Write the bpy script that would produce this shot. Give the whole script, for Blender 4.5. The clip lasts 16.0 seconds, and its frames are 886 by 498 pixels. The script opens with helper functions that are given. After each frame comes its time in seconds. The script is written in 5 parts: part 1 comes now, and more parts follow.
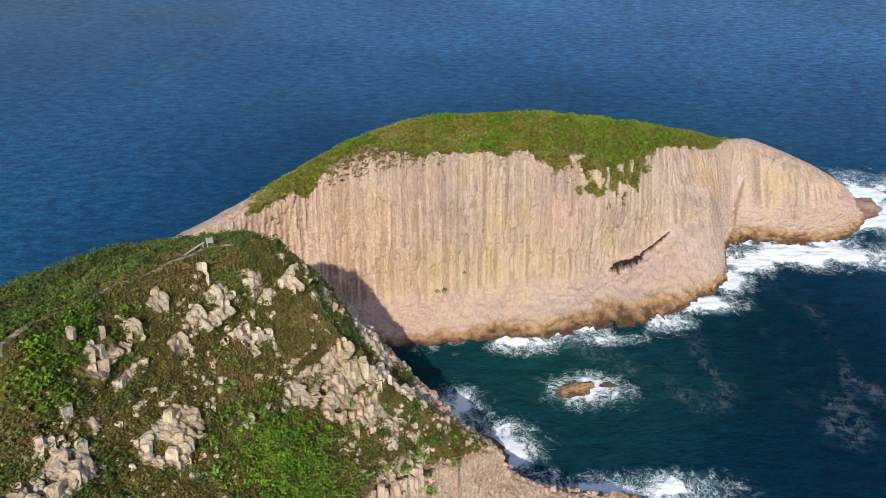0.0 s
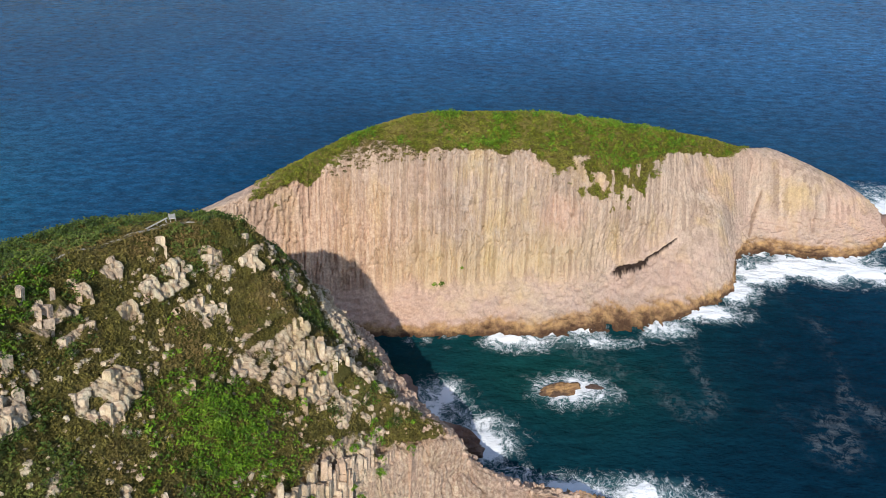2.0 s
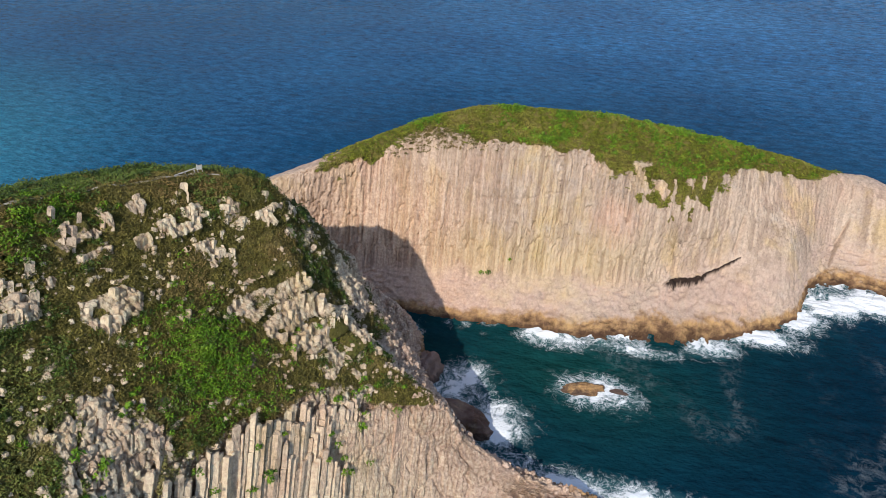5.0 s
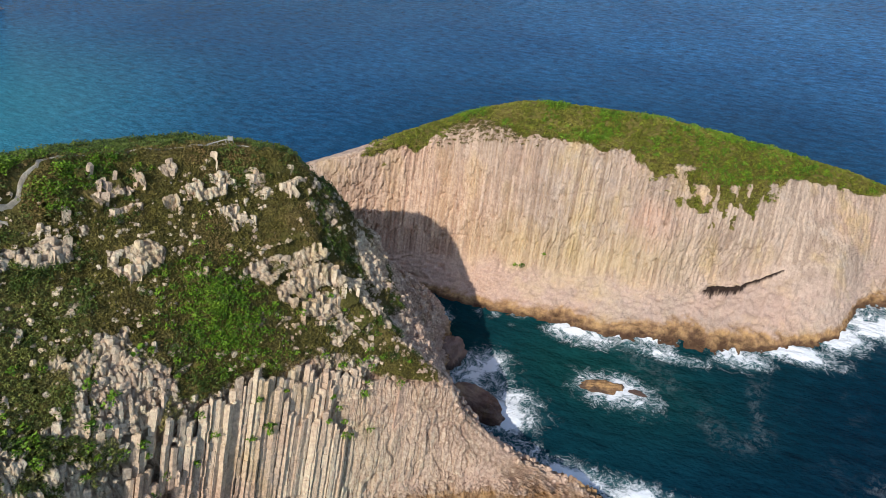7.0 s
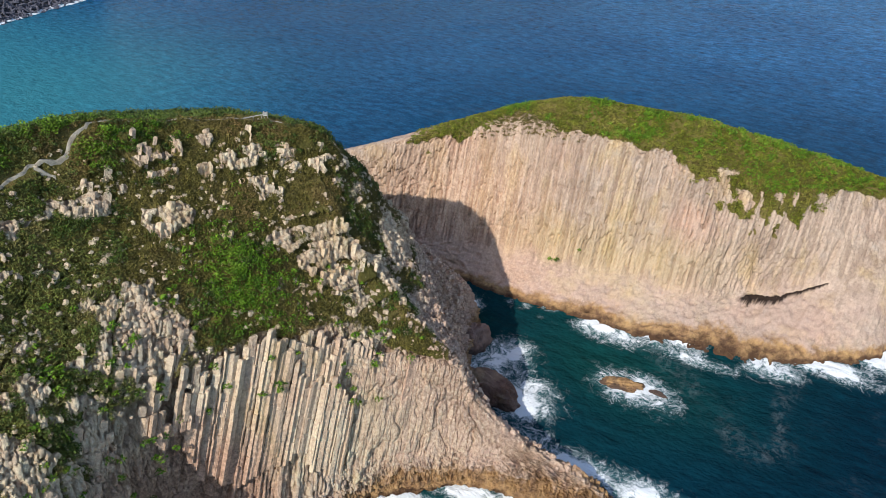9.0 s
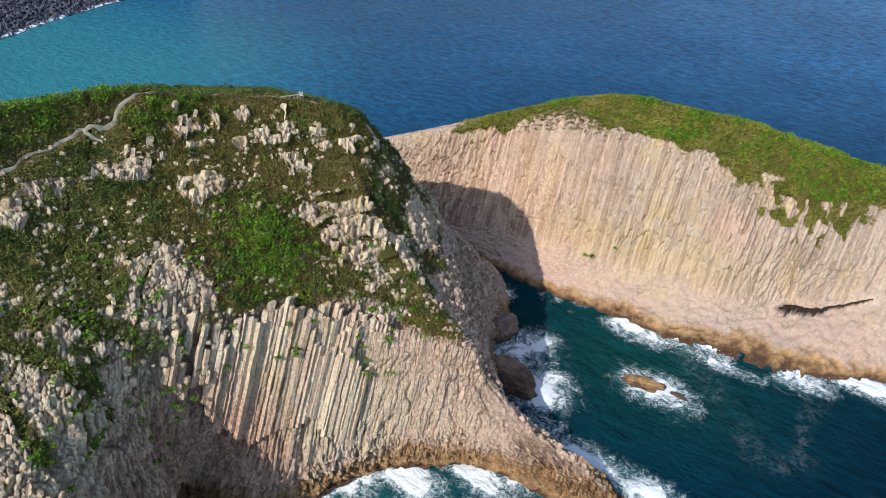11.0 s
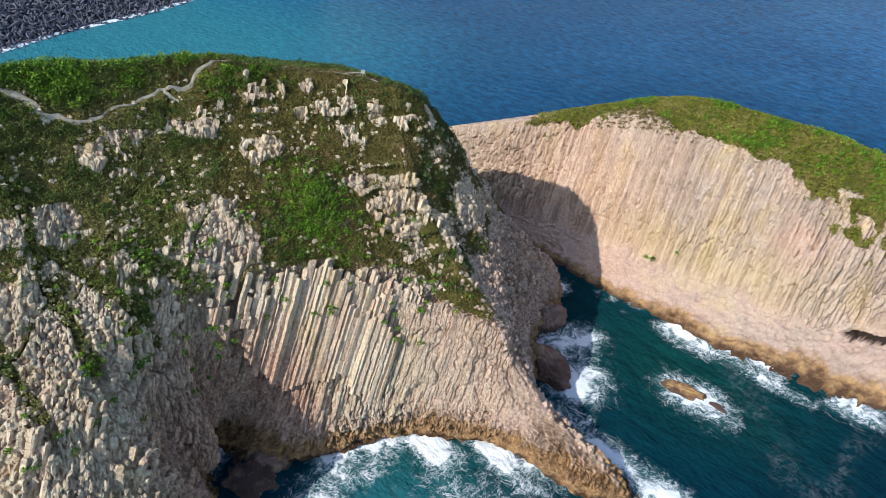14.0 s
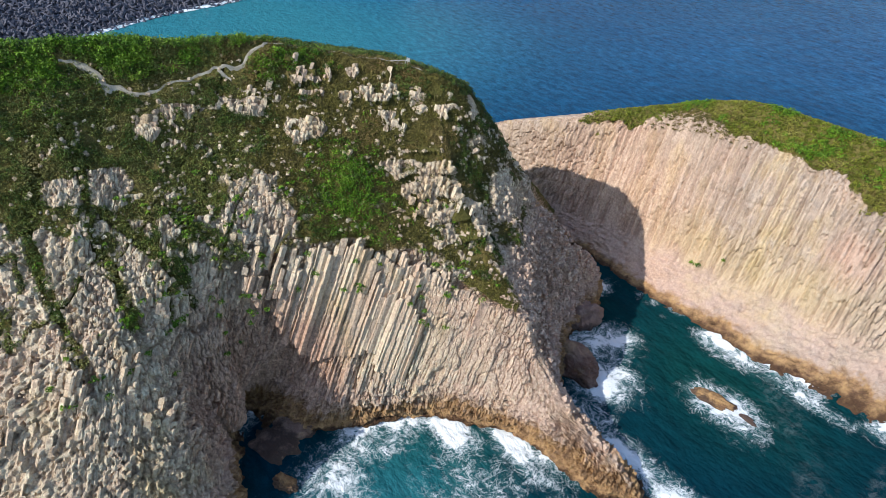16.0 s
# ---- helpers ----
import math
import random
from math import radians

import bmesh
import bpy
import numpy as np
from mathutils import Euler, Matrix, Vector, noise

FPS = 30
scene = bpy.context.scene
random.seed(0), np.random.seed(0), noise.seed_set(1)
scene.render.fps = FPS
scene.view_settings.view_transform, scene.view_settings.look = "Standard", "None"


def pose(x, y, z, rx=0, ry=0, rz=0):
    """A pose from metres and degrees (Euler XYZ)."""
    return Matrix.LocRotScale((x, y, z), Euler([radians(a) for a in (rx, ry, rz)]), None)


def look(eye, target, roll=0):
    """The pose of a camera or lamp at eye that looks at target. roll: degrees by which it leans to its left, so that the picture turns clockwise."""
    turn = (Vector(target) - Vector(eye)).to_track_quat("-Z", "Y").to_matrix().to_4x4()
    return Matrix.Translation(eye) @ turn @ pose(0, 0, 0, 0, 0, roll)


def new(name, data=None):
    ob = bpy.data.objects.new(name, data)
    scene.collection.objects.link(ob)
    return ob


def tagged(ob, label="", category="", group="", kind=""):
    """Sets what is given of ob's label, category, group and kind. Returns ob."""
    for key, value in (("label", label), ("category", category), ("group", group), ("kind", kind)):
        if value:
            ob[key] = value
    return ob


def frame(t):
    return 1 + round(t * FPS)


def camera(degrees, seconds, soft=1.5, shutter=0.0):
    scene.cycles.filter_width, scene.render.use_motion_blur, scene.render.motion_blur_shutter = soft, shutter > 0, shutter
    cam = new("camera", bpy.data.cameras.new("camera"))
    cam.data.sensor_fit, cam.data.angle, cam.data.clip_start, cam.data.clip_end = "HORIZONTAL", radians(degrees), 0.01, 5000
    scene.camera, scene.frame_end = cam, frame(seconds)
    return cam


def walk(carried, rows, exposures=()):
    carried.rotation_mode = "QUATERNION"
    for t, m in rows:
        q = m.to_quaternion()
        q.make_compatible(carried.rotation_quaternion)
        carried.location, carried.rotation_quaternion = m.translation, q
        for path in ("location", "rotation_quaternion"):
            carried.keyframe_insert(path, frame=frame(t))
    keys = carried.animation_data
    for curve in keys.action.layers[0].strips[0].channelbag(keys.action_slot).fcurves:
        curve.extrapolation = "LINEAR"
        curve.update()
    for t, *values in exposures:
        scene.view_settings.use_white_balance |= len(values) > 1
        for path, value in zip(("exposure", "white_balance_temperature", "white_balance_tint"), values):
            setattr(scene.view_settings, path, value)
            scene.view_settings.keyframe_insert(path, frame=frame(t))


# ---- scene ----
cam = camera(64.5, 16.0, 0.6)
METRES, EYE = 100.0, 119.0
ROWS = [
    (0.0, 0.0, 0.0, 0.0, -0.28, -33.3, 0.42),
    (0.5, 0.036, -0.0065, 0.0001, 1.02, -33.28, 0.38),
    (1.0, 0.0723, -0.0134, 0.0001, 2.27, -33.25, 0.36),
    (1.5, 0.1089, -0.0208, 0.0003, 3.5, -33.21, 0.36),
    (2.0, 0.1449, -0.028, -0.0, 5.02, -33.16, 0.36),
    (2.5, 0.1817, -0.0347, -0.0001, 7.48, -33.12, 0.35),
    (3.0, 0.2179, -0.0406, 0.0001, 9.69, -33.09, 0.31),
    (3.5, 0.2536, -0.0463, 0.0002, 11.67, -33.06, 0.27),
    (4.0, 0.2893, -0.0514, 0.0004, 13.49, -33.05, 0.25),
    (6.5, 0.4611, -0.067, -0.0013, 23.51, -32.94, 0.22),
    (7.0, 0.4936, -0.0682, -0.0023, 25.3, -32.92, 0.23),
    (7.5, 0.5258, -0.0682, -0.0029, 27.17, -32.9, 0.24),
    (8.0, 0.5564, -0.0681, -0.0049, 29.04, -32.87, 0.23),
    (8.5, 0.5867, -0.0666, -0.0063, 30.82, -32.86, 0.27),
    (9.0, 0.6163, -0.064, -0.007, 32.65, -32.88, 0.28),
    (11.5, 0.7536, -0.0348, -0.009, 41.45, -33.06, 0.32),
    (12.0, 0.7794, -0.0276, -0.0106, 43.2, -33.02, 0.32),
    (12.5, 0.8048, -0.018, -0.0103, 45.04, -33.08, 0.32),
    (13.0, 0.8303, -0.0078, -0.0114, 46.87, -33.09, 0.37),
    (13.5, 0.8547, 0.0035, -0.0118, 48.76, -33.11, 0.38),
    (14.0, 0.8779, 0.0156, -0.0117, 50.63, -33.16, 0.39),
    (14.5, 0.901, 0.0283, -0.013, 52.47, -33.15, 0.42),
    (15.0, 0.9233, 0.0421, -0.0142, 54.34, -33.15, 0.43),
    (15.5, 0.9443, 0.0559, -0.0154, 56.21, -33.18, 0.44),
    (16.0, 0.9637, 0.0718, -0.0145, 58.1, -33.3, 0.42),
]
walk(cam, [(t, pose(METRES * x, METRES * y, EYE + METRES * z, 90 + pitch, roll, yaw)) for t, x, y, z, yaw, pitch, roll in ROWS], exposures=[(0.0, 0.0, 6550, 10), (6.5, 0.0, 6450, 10), (9.0, 0.05, 6400, 9), (12.0, 0.14, 6150, 8), (16.0, 0.24, 6100, 8)])

# ---- world, sun and exposure ----
SUN_AZIMUTH, SUN_ELEVATION = 181.0, 38.5  # degrees: compass bearing of the sun from +y towards +x, and its height
world = bpy.data.worlds.new("sky")
scene.world = world
world.use_nodes = True
sky = world.node_tree.nodes.new("ShaderNodeTexSky")
sky.sky_type, sky.sun_disc = "NISHITA", False
sky.sun_elevation, sky.sun_rotation = radians(SUN_ELEVATION), radians(SUN_AZIMUTH)
sky.dust_density, sky.ozone_density = 0.6, 1.2
back = world.node_tree.nodes["Background"]
world.node_tree.links.new(sky.outputs["Color"], back.inputs["Color"])
back.inputs["Strength"].default_value = 0.18
lamp = bpy.data.lights.new("sun", "SUN")
lamp.energy, lamp.angle, lamp.color = 4.0, radians(0.53), (1.0, 0.95, 0.86)
sun = new("sun", lamp)
az, el = radians(SUN_AZIMUTH), radians(SUN_ELEVATION)
to_sun = Vector((math.sin(az) * math.cos(el), math.cos(az) * math.cos(el), math.sin(el)))
sun.matrix_world = look((0, 0, 300), Vector((0, 0, 300)) - to_sun)
scene.view_settings.exposure = 0.0


# ---- numeric noise ----
def hash01(*ints, seed=0):
    h = np.full(np.shape(ints[0]), (seed * 2654435761 + 374761393) & 0xFFFFFFFF, np.uint64)
    for k, m in zip(ints, (668265263, 2246822519, 3266489917, 1274126177)):
        h = (h ^ ((np.asarray(k).astype(np.int64) & 0xFFFFFFFF).astype(np.uint64) * np.uint64(m))) & np.uint64(0xFFFFFFFF)
        h = ((h ^ (h >> np.uint64(15))) * np.uint64(2246822519)) & np.uint64(0xFFFFFFFF)
        h = ((h ^ (h >> np.uint64(13))) * np.uint64(3266489917)) & np.uint64(0xFFFFFFFF)
        h = h ^ (h >> np.uint64(16))
    return h.astype(np.float64) / 4294967295.0


def vnoise(p, size, seed=0):
    """Smooth noise from -1 to 1 at the points p, its bumps about size metres wide."""
    q = np.asarray(p, float) / size
    i = np.floor(q).astype(np.int64)
    f = q - i
    f = f * f * (3 - 2 * f)
    out = 0
    for dx in (0, 1):
        for dy in (0, 1):
            for dz in (0, 1):
                w = (f[:, 0] if dx else 1 - f[:, 0]) * (f[:, 1] if dy else 1 - f[:, 1]) * (f[:, 2] if dz else 1 - f[:, 2])
                out = out + w * hash01(i[:, 0] + dx, i[:, 1] + dy, i[:, 2] + dz, seed=seed)
    return out * 2 - 1


def fbm(p, size, octaves=4, seed=0):
    out, amp, total = 0, 1.0, 0
    for k in range(octaves):
        out, total = out + amp * vnoise(p, size / 2 ** k, seed + k), total + amp
        amp *= 0.5
    return out / total


def smooth(a, b, x):
    t = np.clip((x - a) / (b - a), 0, 1)
    return t * t * (3 - 2 * t)


# ---- node helpers ----
def material(name, roughness=0.9, spec=0.3):
    m = bpy.data.materials.new(name)
    m.use_nodes = True
    nt = m.node_tree
    b = nt.nodes["Principled BSDF"]
    b.inputs["Roughness"].default_value = roughness
    b.inputs["Specular IOR Level"].default_value = spec
    return m, nt, b


def node(nt, kind, **sockets):
    n = nt.nodes.new(kind)
    for k, v in sockets.items():
        key = k.replace("_", " ")
        if hasattr(v, "is_output"):
            nt.links.new(v, n.inputs[key])
        else:
            n.inputs[key].default_value = v
    return n


def coords(nt, scale=(1, 1, 1), turn=(0, 0, 0)):
    g = nt.nodes.new("ShaderNodeNewGeometry")
    m = nt.nodes.new("ShaderNodeMapping")
    nt.links.new(g.outputs["Position"], m.inputs["Vector"])
    m.inputs["Scale"].default_value, m.inputs["Rotation"].default_value = scale, turn
    return m.outputs["Vector"]


def noise_tex(nt, vec, scale, detail=4.0, rough=0.6, distortion=0.0):
    n = nt.nodes.new("ShaderNodeTexNoise")
    nt.links.new(vec, n.inputs["Vector"])
    for k, v in (("Scale", scale), ("Detail", detail), ("Roughness", rough), ("Distortion", distortion)):
        n.inputs[k].default_value = v
    return n.outputs["Fac"]


def ramp(nt, fac, *stops):
    r = nt.nodes.new("ShaderNodeValToRGB")
    nt.links.new(fac, r.inputs["Fac"])
    e = r.color_ramp.elements
    while len(e) < len(stops):
        e.new(0.5)
    for el_, (pos, col) in zip(e, stops):
        el_.position, el_.color = pos, (*col, 1) if len(col) == 3 else col
    return r.outputs["Color"]


def band(nt, fac, lo, hi):
    r = nt.nodes.new("ShaderNodeMapRange")
    nt.links.new(fac, r.inputs["Value"])
    r.inputs["From Min"].default_value, r.inputs["From Max"].default_value = lo, hi
    return r.outputs["Result"]


def calc(nt, op, a, b):
    m = nt.nodes.new("ShaderNodeMath")
    m.operation = op
    for s, v in zip(m.inputs, (a, b)):
        if hasattr(v, "is_output"):
            nt.links.new(v, s)
        else:
            s.default_value = v
    return m.outputs["Value"]


def mix(nt, fac, a, b, mode="MIX"):
    m = nt.nodes.new("ShaderNodeMix")
    m.data_type, m.blend_type = "RGBA", mode
    for key, v in ((0, fac), (6, a), (7, b)):
        s = m.inputs[key]
        if hasattr(v, "is_output"):
            nt.links.new(v, s)
        else:
            s.default_value = v if isinstance(v, float) else ((*v, 1) if len(v) == 3 else v)
    return m.outputs[2]


def relief(nt, b, height, strength, distance):
    n = nt.nodes.new("ShaderNodeBump")
    n.inputs["Strength"].default_value, n.inputs["Distance"].default_value = strength, distance
    nt.links.new(height, n.inputs["Height"])
    nt.links.new(n.outputs["Normal"], b.inputs["Normal"])
    return n


# The columns of the rock lean back from the upright, all the same way.
LEAN_Y = 0.36
DIP = math.atan(LEAN_Y)


def rock_colour(nt, pale, mid, dark, random=None, coarse=0.85, vary=0.60, tide=0.85, stain=1.0, reach=5.6):
    """Weathered rock: blotches, streaks along the columns, iron stain and a brown tidal zone near the sea."""
    pos = coords(nt)
    along = coords(nt, (1, 1, 0.10), (-DIP, 0, 0))
    lines = coords(nt, (1, 1, 0.04), (-DIP, 0, 0))
    blotch = noise_tex(nt, pos, 0.10, 6.0, 0.66)
    streak = noise_tex(nt, along, 0.85, 5.0, 0.65)
    grain = noise_tex(nt, pos, 1.5, 7.0, 0.72)
    col = ramp(nt, blotch, (0.30, mid), (0.60, pale))
    col = mix(nt, calc(nt, "MULTIPLY", band(nt, streak, 0.52, 0.74), 0.22 + 0.40 * vary), col, dark)
    col = mix(nt, calc(nt, "MULTIPLY", band(nt, noise_tex(nt, lines, 1.9, 3.0, 0.6), 0.54, 0.68), 0.15 + 0.5 * vary), col, dark)
    warm = noise_tex(nt, pos, 0.05, 4.0, 0.6)
    col = mix(nt, calc(nt, "MULTIPLY", band(nt, warm, 0.50, 0.68), 0.5), col, (0.44, 0.26, 0.19))
    ochre_wash = calc(nt, "MULTIPLY", band(nt, noise_tex(nt, coords(nt, (1, 1, 0.35), (-DIP, 0, 0)), 0.11, 4.0, 0.6), 0.52, 0.68), 0.52)
    col = mix(nt, ochre_wash, col, (0.46, 0.33, 0.14))
    grey = calc(nt, "MULTIPLY", band(nt, noise_tex(nt, pos, 0.21, 5.0, 0.7), 0.55, 0.68), 0.25)
    col = mix(nt, grey, col, (0.34, 0.32, 0.30))
    far_ = nt.nodes.new("ShaderNodeVectorMath")
    far_.operation = "DISTANCE"
    nt.links.new(pos, far_.inputs[0])
    far_.inputs[1].default_value = (-15, 30, 16)
    rust = band(nt, calc(nt, "ADD", far_.outputs["Value"], calc(nt, "MULTIPLY", noise_tex(nt, pos, 0.16, 5.0, 0.7), 14.0)), 31.0, 22.0)
    col = mix(nt, calc(nt, "MULTIPLY", rust, 0.85 * stain), col, ramp(nt, grain, (0.3, (0.25, 0.145, 0.105)), (0.65, (0.52, 0.33, 0.235))))
    far2 = nt.nodes.new("ShaderNodeVectorMath")
    far2.operation = "DISTANCE"
    nt.links.new(pos, far2.inputs[0])
    far2.inputs[1].default_value = (2, 106, 8)
    red = band(nt, calc(nt, "ADD", far2.outputs["Value"], calc(nt, "MULTIPLY", noise_tex(nt, pos, 0.16, 5.0, 0.7), 12.0)), 52.0, 34.0)
    col = mix(nt, calc(nt, "MULTIPLY", red, 0.7 * stain), col, ramp(nt, grain, (0.3, (0.36, 0.22, 0.17)), (0.65, (0.60, 0.42, 0.33))))
    far3 = nt.nodes.new("ShaderNodeVectorMath")
    far3.operation = "DISTANCE"
    nt.links.new(pos, far3.inputs[0])
    far3.inputs[1].default_value = (-30, 143, 12)
    red = band(nt, calc(nt, "ADD", far3.outputs["Value"], calc(nt, "MULTIPLY", noise_tex(nt, pos, 0.12, 5.0, 0.7), 14.0)), 46.0, 24.0)
    col = mix(nt, calc(nt, "MULTIPLY", red, 0.55 * stain), col, ramp(nt, grain, (0.3, (0.42, 0.24, 0.16)), (0.65, (0.66, 0.44, 0.31))))
    far4 = nt.nodes.new("ShaderNodeVectorMath")
    far4.operation = "DISTANCE"
    nt.links.new(pos, far4.inputs[0])
    far4.inputs[1].default_value = (-8, 99, 28)
    brown = band(nt, calc(nt, "ADD", far4.outputs["Value"], calc(nt, "MULTIPLY", noise_tex(nt, pos, 0.14, 5.0, 0.7), 16.0)), 36.0, 20.0)
    col = mix(nt, calc(nt, "MULTIPLY", brown, 0.18 * stain), col, ramp(nt, grain, (0.3, (0.22, 0.155, 0.12)), (0.65, (0.52, 0.39, 0.30))))
    col = mix(nt, coarse, col, ramp(nt, grain, (0.30, (0.20, 0.19, 0.18)), (0.50, (0.52, 0.51, 0.50)), (0.70, (0.78, 0.77, 0.75))), "OVERLAY")
    if random is not None:
        col = mix(nt, vary, col, ramp(nt, random, (0.0, (0.26, 0.22, 0.20)), (0.35, (0.52, 0.50, 0.48)), (1.0, (0.70, 0.68, 0.65))), "OVERLAY")
    sep = nt.nodes.new("ShaderNodeSeparateXYZ")
    nt.links.new(pos, sep.inputs[0])
    level = calc(nt, "ADD", sep.outputs["Z"], calc(nt, "MULTIPLY", calc(nt, "SUBTRACT", noise_tex(nt, pos, 0.16, 7.0, 0.7), 0.5), 1.4 * reach + 1.0))
    col = mix(nt, calc(nt, "MULTIPLY", calc(nt, "MULTIPLY", band(nt, level, 14.0, 8.0), 0.40), band(nt, noise_tex(nt, pos, 0.09, 4.0, 0.6), 0.36, 0.58)), col, (0.52, 0.36, 0.30))
    ochre = ramp(nt, noise_tex(nt, pos, 0.5, 4.0, 0.65), (0.35, (0.17, 0.085, 0.034)), (0.65, (0.44, 0.26, 0.10)))
    col = mix(nt, calc(nt, "MULTIPLY", band(nt, level, reach, 0.6 * reach), tide), col, ochre)
    wet = band(nt, level, 1.3, 0.3)
    col = mix(nt, calc(nt, "MULTIPLY", wet, 0.85), col, (0.045, 0.022, 0.014))
    return col, pos, along, wet


def stone(name, pale, mid, dark, random_kind, vary=0.60, tide=0.85, stain=1.0):
    m, nt, b = material(name, 0.88, 0.25)
    if random_kind == "object":
        rnd = nt.nodes.new("ShaderNodeObjectInfo").outputs["Random"]
    elif random_kind == "island":
        rnd = nt.nodes.new("ShaderNodeNewGeometry").outputs["Random Per Island"]
    else:
        rnd = None
    col, pos, along, wet = rock_colour(nt, pale, mid, dark, rnd, 0.65, vary, tide, stain)
    nt.links.new(col, b.inputs["Base Color"])
    nt.links.new(band(nt, wet, -0.2, 1.6), b.inputs["Specular IOR Level"])
    h = calc(nt, "ADD", calc(nt, "MULTIPLY", noise_tex(nt, pos, 1.1, 6.0, 0.7), 0.7), calc(nt, "MULTIPLY", noise_tex(nt, along, 2.4, 3.0, 0.6), 0.5))
    relief(nt, b, h, 1.0, 0.55)
    return m


CREAM, TAN, UMBER = (0.63, 0.505, 0.36), (0.52, 0.40, 0.29), (0.21, 0.155, 0.115)
PINK, ROSE, PLUM = (0.445, 0.347, 0.27), (0.378, 0.28, 0.214), (0.175, 0.122, 0.095)
mat_column = stone("pale_columnar_rock", CREAM, TAN, UMBER, "island", 0.28)
mat_column_one = stone("pale_columnar_rock_single", CREAM, TAN, UMBER, "object", 0.28)
mat_wet_rock = stone("dark_red_rock", (0.115, 0.058, 0.046), (0.080, 0.042, 0.034), (0.035, 0.022, 0.019), None, 0.6, 0.1, 0.0)


def ground_material(name, pale, mid, dark, coarse=0.7, lichen=0.0, reach=6.8, rough=0.7):
    """Rock with turf where the mesh's grass value is high; the edge of the turf frays."""
    m, nt, b = material(name, 0.92, 0.2)
    col, pos, along, wet = rock_colour(nt, pale, mid, dark, None, coarse, 0.55, reach=reach)
    if lichen:
        sep = nt.nodes.new("ShaderNodeSeparateXYZ")
        nt.links.new(pos, sep.inputs[0])
        high = calc(nt, "ADD", sep.outputs["Z"], calc(nt, "MULTIPLY", calc(nt, "SUBTRACT", noise_tex(nt, pos, 0.10, 4.0, 0.6), 0.5), 26.0))
        tint_ = calc(nt, "MULTIPLY", calc(nt, "MULTIPLY", band(nt, high, 4.0, 10.0), band(nt, high, 24.0, 14.0)), calc(nt, "MULTIPLY", band(nt, sep.outputs["X"], -24.0, -6.0), band(nt, sep.outputs["X"], 48.0, 26.0)))
        col = mix(nt, calc(nt, "MULTIPLY", tint_, lichen), col, (0.52, 0.39, 0.19))
    att = nt.nodes.new("ShaderNodeAttribute")
    att.attribute_name = "grass"
    fray = calc(nt, "ADD", att.outputs["Fac"], calc(nt, "MULTIPLY", calc(nt, "SUBTRACT", noise_tex(nt, pos, 0.9, 5.0, 0.7), 0.5), 0.9))
    turf = ramp(nt, noise_tex(nt, pos, 0.16, 5.0, 0.65), (0.30, (0.065, 0.060, 0.015)), (0.48, (0.120, 0.102, 0.027)), (0.66, (0.185, 0.135, 0.050)))
    turf = mix(nt, 0.6, turf, ramp(nt, noise_tex(nt, pos, 1.6, 5.0, 0.7), (0.3, (0.30, 0.30, 0.28)), (0.65, (0.66, 0.68, 0.6))), "OVERLAY")
    pale_ = nt.nodes.new("ShaderNodeAttribute")
    pale_.attribute_name = "pale"
    col = mix(nt, calc(nt, "MULTIPLY", pale_.outputs["Fac"], band(nt, noise_tex(nt, pos, 0.5, 5.0, 0.7), 0.25, 0.6)), col, (0.68, 0.56, 0.41))
    slot_shade = nt.nodes.new("ShaderNodeAttribute")
    slot_shade.attribute_name = "slot_shade"
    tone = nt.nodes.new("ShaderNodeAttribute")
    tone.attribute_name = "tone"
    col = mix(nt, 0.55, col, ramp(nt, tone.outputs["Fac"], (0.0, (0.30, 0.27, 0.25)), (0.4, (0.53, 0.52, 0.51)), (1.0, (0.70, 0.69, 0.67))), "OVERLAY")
    # Near-black colour stands in for the shade inside the stack's fissure.
    col = mix(nt, slot_shade.outputs["Fac"], col, (0.035, 0.022, 0.017))
    nt.links.new(mix(nt, band(nt, fray, 0.42, 0.58), col, turf), b.inputs["Base Color"])
    h = calc(nt, "ADD", noise_tex(nt, pos, 1.1, 7.0, 0.76), calc(nt, "MULTIPLY", noise_tex(nt, along, 2.0, 3.0, 0.6), 0.4))
    relief(nt, b, h, 1.0, rough)
    return m


mat_headland = ground_material("headland_ground", CREAM, TAN, UMBER)
mat_stack = ground_material("sea_stack_ground", PINK, ROSE, PLUM, 0.40, 0.4, 2.6, 0.35)


def leaf_material(name, low, high, dry):
    m, nt, b = material(name, 0.65, 0.25)
    rnd = nt.nodes.new("ShaderNodeNewGeometry").outputs["Random Per Island"]
    pos = coords(nt)
    tuft_ = band(nt, noise_tex(nt, pos, 0.75, 4.0, 0.65), 0.32, 0.66)
    col = ramp(nt, calc(nt, "ADD", calc(nt, "MULTIPLY", rnd, 0.35), calc(nt, "MULTIPLY", tuft_, 0.65)), (0.0, tuple(0.6 * k for k in low)), (0.35, low), (1.0, high))
    col = mix(nt, band(nt, noise_tex(nt, pos, 0.11, 4.0, 0.6), 0.50, 0.68), col, dry)
    nt.links.new(col, b.inputs["Base Color"])
    b.inputs["Transmission Weight"].default_value = 0.0
    return m


mat_shrub = leaf_material("shrub_leaves", (0.032, 0.054, 0.009), (0.135, 0.195, 0.026), (0.125, 0.155, 0.030))
mat_lush = leaf_material("lush_leaves", (0.060, 0.130, 0.007), (0.205, 0.340, 0.018), (0.165, 0.240, 0.020))
mat_heath = leaf_material("dry_heath", (0.076, 0.064, 0.014), (0.235, 0.195, 0.043), (0.220, 0.148, 0.052))
mat_heather = leaf_material("green_heath", (0.072, 0.082, 0.016), (0.265, 0.280, 0.060), (0.255, 0.210, 0.072))
